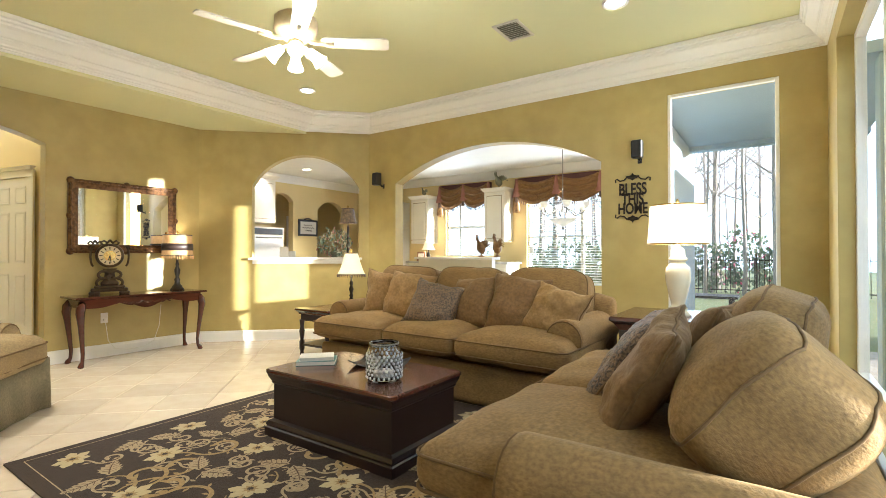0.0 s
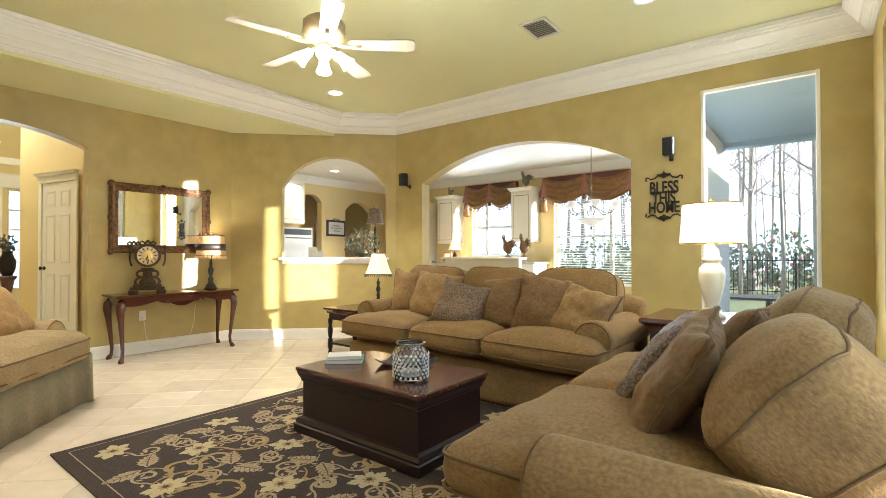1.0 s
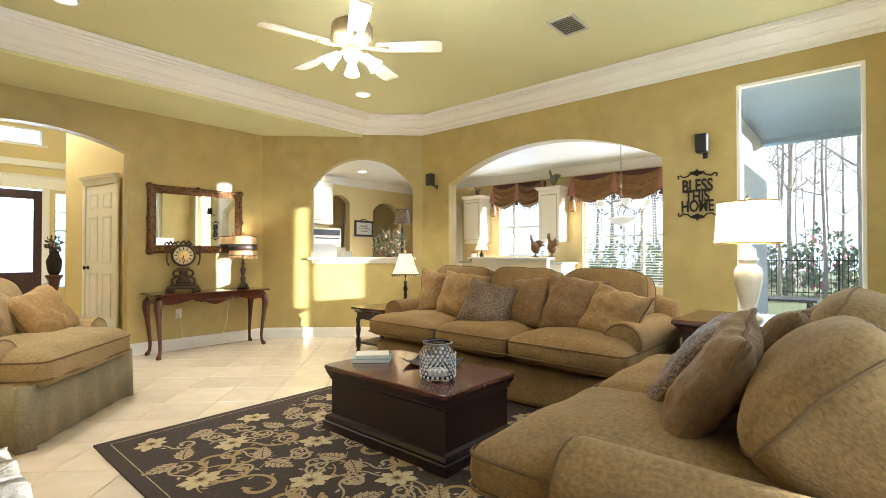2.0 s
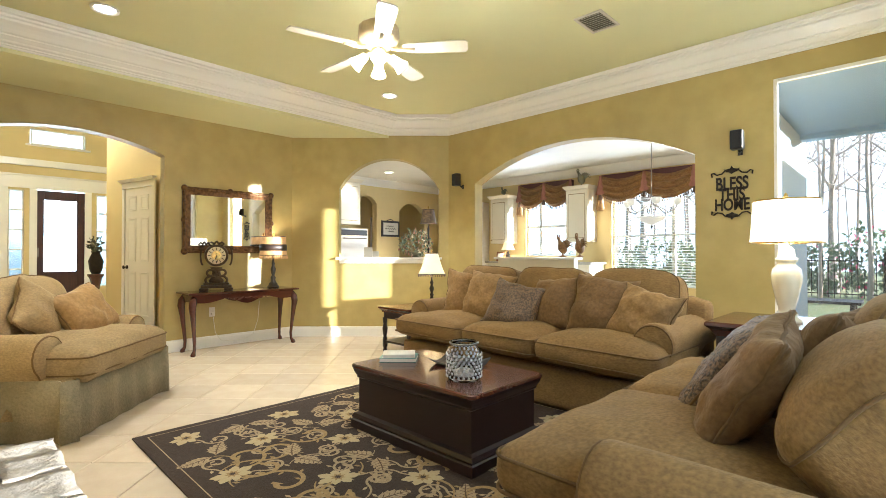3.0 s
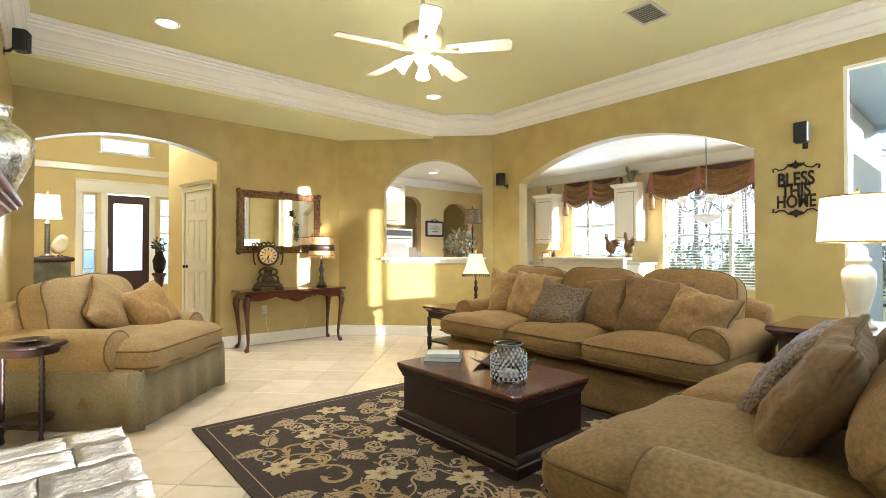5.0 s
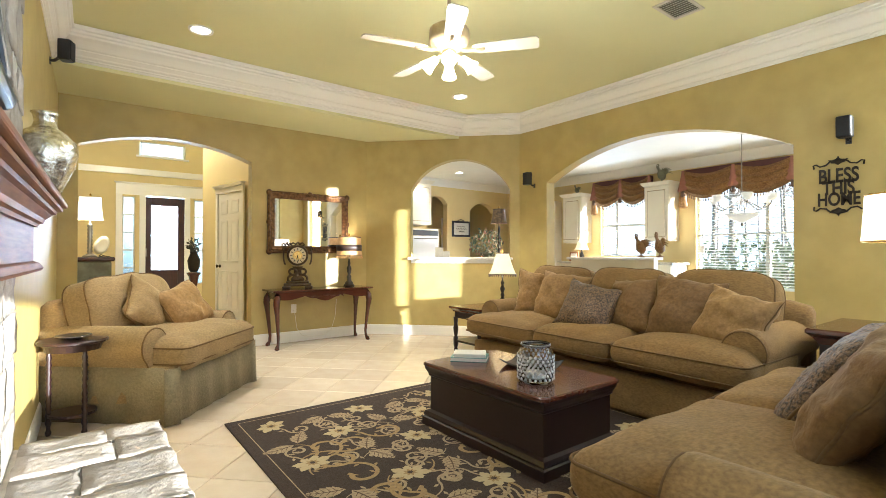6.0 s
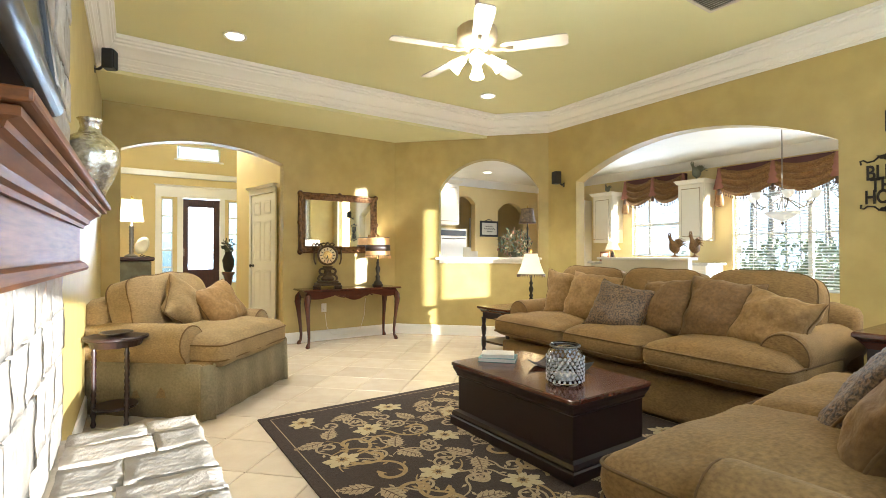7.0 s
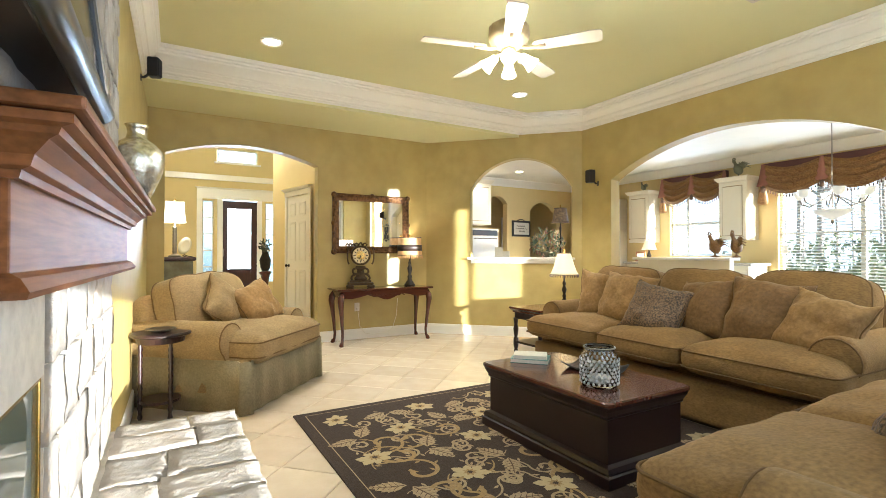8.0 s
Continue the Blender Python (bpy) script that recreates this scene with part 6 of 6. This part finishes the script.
chest = thing("accent_chest", pose(-7.375, 0.118, 0.06), "sage painted chest with a dark top in the hall", "chest")
part("body", tiers([(0.30, 0.19, 0.04), (0.30, 0.19, 1.0), (0.29, 0.18, 1.02)]), "patina", chest)
part("top", tiers([(0.32, 0.21, 1.02), (0.335, 0.225, 1.035), (0.335, 0.225, 1.06), (0.325, 0.215, 1.07)]), "door_wood", chest)
for k in range(3):
    dr = part("drawer", box(-0.27, 0.27, -0.205, -0.191, 0.12 + 0.29 * k, 0.38 + 0.29 * k, 0.006), "patina", chest)
    part("knob", add_lathe(bmesh.new(), [(0.006, 0), (0.016, 0.02), (0.001, 0.03)], 10, pose(0, -0.205, 0.25 + 0.29 * k, 90, 0, 0)), "brass", dr, smooth=True)
for sx in (-1, 1):
    for sy in (-1, 1):
        part("foot", lathe([(0.02, -0.06), (0.03, 0.0), (0.025, 0.041)], 10), "door_wood", chest, smooth=True).location = (sx * 0.25, sy * 0.14, 0)
stem = [(0.075, 0), (0.078, 0.015), (0.05, 0.03)] + [(0.022 + 0.010 * (j % 2), 0.05 + 0.36 * j / 16) for j in range(17)] + [(0.012, 0.43), (0.010, 0.60)]
table_lamp(pose(-7.376, 0.098, 1.13), "spiral-turned hall lamp with a white square shade", stem, (0.135, 0.11, 0.47, 0.74), "shade", "trim", 5, "nickel", square=True)
pt = thing("display_plate", pose(-7.216, 0.230, 1.132, 0, 0, 40), "pale round plate on a stand upon the chest", "plate")
part("plate", add_lathe(bmesh.new(), [(0.001, 0.0), (0.07, 0.004), (0.115, 0.02), (0.118, 0.026), (0.07, 0.012), (0.001, 0.008)], 28, pose(0, 0, 0.14, 75, 0, 0) @ Matrix.Identity(4)), "ceramic", pt, smooth=True)
part("stand", tube([(-0.05, 0.05, 0), (-0.04, -0.02, 0.012), (0, -0.03, 0.03), (0.04, -0.02, 0.012), (0.05, 0.05, 0)], 0.006, 6), "iron", pt, smooth=True)
hp = thing("picture_frame", pose(-7.068, HS, 1.91, 0, 0, 180), "gilt-framed picture on the hall wall", "picture frame")
part("frame", box(-0.30, 0.30, 0.001, 0.035, -0.42, 0.42, 0.01), "gilt", hp)
part("picture", box(-0.24, 0.24, 0.036, 0.04, -0.36, 0.36), "paper", hp)
M["dark_leaf"] = mat("dark_dried_leaf", (0.035, 0.04, 0.02), 0.6, grain=0.5, scale=12, second=(0.09, 0.05, 0.02))
st = thing("plant_stand", pose(-9.871, 1.69, 0), "dark carved stand with a black vase of leaves beside the entry", "plant stand")
part("column", lathe([(0.13, 0), (0.14, 0.03), (0.10, 0.06), (0.06, 0.10), (0.05, 0.55), (0.09, 0.76), (0.12, 0.80), (0.12, 0.83)], 16), "cherry", st, smooth=True)
part("vase", lathe([(0.06, 0.831), (0.09, 0.90), (0.11, 1.05), (0.06, 1.18), (0.07, 1.22), (0.05, 1.22)], 18), "iron", st, smooth=True)
tagged(part("leaf_spray", foliage(8, 90, (0.10, 0.10, 0.15), 0.07, (1.0,))[0], "dark_leaf", st), kind="stuff").location = (0, 0, 1.32)

# ------------------------------------------------------------------ outdoors
structure("patio_floor", box(BE + 0.13, 5.0, N + T + 0.01, 8.0, -0.139, -0.06, 0.01), "brick", "pale patio paving", "pavement")
structure("patio_ceiling", box(BE + 0.13, 1.05, N + T + 0.01, 8.05, 2.79, 2.89), "soffit_blue", "blue-grey painted patio ceiling", "ceiling")
structure("patio_beam", box(BE + 0.13, 1.05, 8.05, 8.25, 2.72, 3.05, 0.01), "soffit_blue", "blue-grey patio beam", "beam")
# unseen board, added so that low sun stops beneath the mantel
structure("sun_block_fascia", box(2.0, 2.2, 0.1, 2.2, 1.43, 3.2, 0.01), "soffit_blue", "unseen blue-grey board added to keep sun off the mantel", "fascia")
# sheets over the cream outer wall; their blue-grey stands for patio shade
for y0, y1, z0, z1 in ((5.98, 8.60, 0.0, 2.78), (5.10, 5.98, 2.35, 2.78), (5.10, 5.41, 0.0, 2.35)):
    structure("patio_shade_sheet", box(BE + 0.122, BE + 0.140, y0, y1, z0, z1, 0.003), "soffit_blue", "blue-grey sheet over the patio wall, its shade put into the colour", "siding")
# unseen post, added to narrow the sun patch on the west wall
structure("sun_block_post", box(0.72, 1.02, 5.12, 5.335, -0.059, 2.789, 0.01), "soffit_blue", "unseen blue-grey post added to trim sun through the north window", "column")
# unseen wall, added to keep sun off the breakfast room's outer face
structure("sun_block_end", box(2.4, 2.6, 8.0, 10.4, -0.139, 2.6), "brick", "unseen pale brick wall added to shade the patio's side wall", "wall")
# unseen wall, added to stop sun through the wide east window
structure("sun_block_wing", box(2.0, 2.25, 2.69, 5.2, -0.139, 3.0), "brick", "unseen pale brick wall added to block sun from the wide window", "wall")
# unseen column, added so only a thin gap of sun passes beside the wing
structure("sun_block_column", box(1.85, 2.25, 2.2, 2.54, -0.139, 3.0, 0.01), "brick", "unseen pale brick column added to narrow the sun to a strip", "column")
M["sky_glow"] = mat("bright_haze", (0.80, 0.90, 1.0), 1.0, emit=0.6)
structure("backdrop", box(-45, 22, 46, 46.2, -2, 26), "sky_glow", "bright hazy winter sky beyond the trees", "backdrop")
structure("backdrop_street", box(-24.2, -24, -14, 16, -2, 12), mat("street_haze", (0.20, 0.29, 0.36), 1.0, emit=0.36), "pale blue haze beyond the front door", "backdrop")


def tree(x, y, h, r, seed, lean=0.0):
    rr = random.Random(seed)
    root = thing("tree", pose(x, y, -0.15), "tall bare winter tree with grey bark", "tree", "bare trees in the garden")
    pts, rad = [], []
    px = py = 0.0
    for i in range(12):
        f = i / 11
        px += rr.uniform(-0.05, 0.05) * h * 0.06 + lean * h / 11
        py += rr.uniform(-0.05, 0.05) * h * 0.06
        pts.append(Vector((px, py, h * f)))
        rad.append(r * (1 - 0.86 * f) * (1.3 if i == 0 else 1))
    part("trunk", tube(pts, r, 9, False, rad), "bark", root, smooth=True)
    bm = bmesh.new()
    for i in range(3, 12):
        for _ in range(3):
            a, up = rr.uniform(0, 6.28), rr.uniform(0.35, 1.0)
            d = Vector((math.cos(a), math.sin(a), up)).normalized()
            p, ln, q = pts[i].copy(), h * rr.uniform(0.12, 0.24), rad[i] * 0.5
            limb, lr = [p.copy()], [q]
            for k in range(5):
                d = (d + Vector((rr.uniform(-0.3, 0.3), rr.uniform(-0.3, 0.3), rr.uniform(-0.1, 0.25)))).normalized()
                p = p + d * ln / 5
                limb.append(p.copy())
                lr.append(q * (1 - (k + 1) / 5.6))
                if k > 0:
                    for _ in range(2):
                        dd = (d + Vector((rr.uniform(-1, 1), rr.uniform(-1, 1), rr.uniform(-0.3, 0.8)))).normalized()
                        e = p + dd * ln * 0.22
                        add_tube(bm, [p, e, e + (dd + Vector((0, 0, 0.4))) * ln * 0.12], 0.01, 3, False, [q * 0.35, q * 0.2, q * 0.08])
            add_tube(bm, limb, q, 5, False, lr)
    tagged(part("limb", bm, "bark", root, "bare limbs and twigs", smooth=True), kind="stuff")


grove = random.Random(21)
for i in range(36):
    y = 15.5 + 17 * (i / 36) + grove.uniform(-0.6, 0.6)
    x = y * grove.uniform(-0.20, 0.06) if i % 3 else y * grove.uniform(-0.45, -0.2)
    tree(x, y, grove.uniform(11, 15), grove.uniform(0.035, 0.12), 40 + i, grove.uniform(-0.03, 0.03))


def bush(x, y, sx, sy, sz, seed, pink=0.1, n=620):
    root = thing("azalea_bush", pose(x, y, -0.14), "dense garden shrub with a few pink blossoms", "shrub", "shrubs along the garden fence")
    part("stem", lathe([(0.05, 0), (0.03, sz * 0.6)], 8), "bark", root)
    for bm, mm, nm in zip(foliage(seed, n, (sx, sy, sz * 0.5), 0.16, (1 - pink, pink)), ("leaf", "pink"), ("leaf_mass", "blossom")):
        tagged(part(nm, bm, mm, root), kind="stuff").location = (0, 0, sz * 0.52)


for i, (x, y, sx, sz, pk) in enumerate(((-1.7, 18.6, 0.9, 1.7, 0.02), (-0.75, 18.9, 0.8, 2.2, 0.10), (0.25, 19.2, 0.8, 1.5, 0.02), (1.3, 19, 0.9, 1.9, 0.0), (-2.8, 18.6, 1.0, 1.6, 0.0), (-4.2, 12.0, 1.1, 1.7, 0.0), (-5.6, 11.5, 1.1, 1.6, 0.0), (-3.0, 10.4, 0.9, 1.3, 0.0))):
    bush(x, y, sx, 0.7, sz, 70 + i, pk)
fence = thing("iron_fence", pose(0, 17.8, -0.14), "black iron picket fence along the lawn", "fence")
me_p, me_post = shared("picket", box(-0.009, 0.009, -0.009, 0.009, 0.05, 1.25), "iron"), shared("post", box(-0.03, 0.03, -0.03, 0.03, 0, 1.35, 0.004), "iron")
for i in range(70):
    piece("picket", me_p, fence, pose(-5 + 0.13 * i, 0, 0))
for i in range(5):
    piece("post", me_post, fence, pose(-5 + 2.3 * i, 0, 0))
for z in (0.15, 1.1):
    part("rail", box(-5, 4.3, -0.012, 0.012, z, z + 0.03), "iron", fence)
bench = thing("garden_table", pose(-1.0, 9.2, -0.14), "low dark wooden garden table on the lawn", "garden table")
for i in range(5):
    part("plank", box(-0.55, 0.55, -0.30 + 0.12 * i, -0.19 + 0.12 * i, 0.58, 0.62, 0.005), "iron", bench)
for sx in (-1, 1):
    for sy in (-1, 1):
        part("leg", box(sx * 0.45 - 0.03, sx * 0.45 + 0.03, sy * 0.22 - 0.03, sy * 0.22 + 0.03, 0, 0.58, 0.004), "iron", bench)

# ------------------------------------------------------------------ daylight in the openings
lamp("daylight_north", "AREA", 2.5, DAY, look((-0.375, N + 0.20, 1.55), (-0.375, N - 1, 1.45)), size=(0.8, 2.1))
lamp("daylight_east", "AREA", 3, DAY, look((E + 0.24, 3.24, 1.5), (E - 1, 3.24, 1.3)), size=(1.9, 2.0))
lamp("daylight_corner", "AREA", 7, DAY, look((E + 0.24, 1.1, 1.5), (E - 1, 1.1, 1.4)), size=(0.9, 2.0))
lamp("daylight_breakfast", "AREA", 10, DAY, look((-2.84, BN - 0.22, 1.5), (-2.84, BN - 1, 1.35)), size=(2.0, 1.7))
lamp("daylight_kitchen", "AREA", 11, DAY, look((-5.12, BN - 0.22, 1.75), (-5.12, BN - 1, 1.45)), size=(0.9, 1.2))
lamp("daylight_entry", "AREA", 45, DAY, look((HW - 0.22, 1.696, 1.60), (-10, 1.696, 1.5)), size=(0.75, 1.9))
# fill lamp added to brighten hall and entry; no fixture hangs there
lamp("entry_fill", "POINT", 42, WARM, pose(-9.6, 0.8, 3.8), radius=0.15)
lamp("chandelier_light", "POINT", 5, WARM, pose(-2.485, 6.646, LOW - 0.75), radius=0.2)

# ------------------------------------------------------------------ floor tiles, laid diagonally
PITCH = 0.395
half = PITCH / 2 - 0.0035
bm = bmesh.new()
lo = [bm.verts.new((sx * half, sy * half, -0.012)) for sx, sy in ((-1, -1), (1, -1), (1, 1), (-1, 1))]
mid = [bm.verts.new((v.co.x, v.co.y, -0.0025)) for v in lo]
hi = [bm.verts.new((v.co.x * 0.985, v.co.y * 0.985, 0.0)) for v in lo]
for p, q in ((lo, mid), (mid, hi)):
    for i in range(4):
        bm.faces.new((p[i], p[(i + 1) % 4], q[(i + 1) % 4], q[i]))
bm.faces.new(hi)
me_tile = shared("tile", bm, "tile")
floor_ob = bpy.data.objects["floor"]
rest = bmesh.new()
c45 = math.sqrt(0.5)
for i in range(-40, 41):
    for j in range(-40, 41):
        u, v = -1.53 + PITCH * (i + 0.5), PITCH * (j + 0.35)
        x, y = (u - v) * c45, (u + v) * c45
        if not (-13.7 < x < E - 0.1 and (-0.2 if x > W else -3.0) < y < BN):
            continue
        if -6.4 < x < -0.4 and -0.2 < y < 4.9:
            piece("tile", me_tile, floor_ob, pose(x, y, 0, 0, 0, 45))
        else:
            m = pose(x, y, 0, 0, 0, 45)
            rest.faces.new([rest.verts.new(m @ Vector((sx * half, sy * half, -0.001))) for sx, sy in ((-1, -1), (1, -1), (1, 1), (-1, 1))])
tagged(part("tile_field", rest, "tile", floor_ob), kind="stuff")
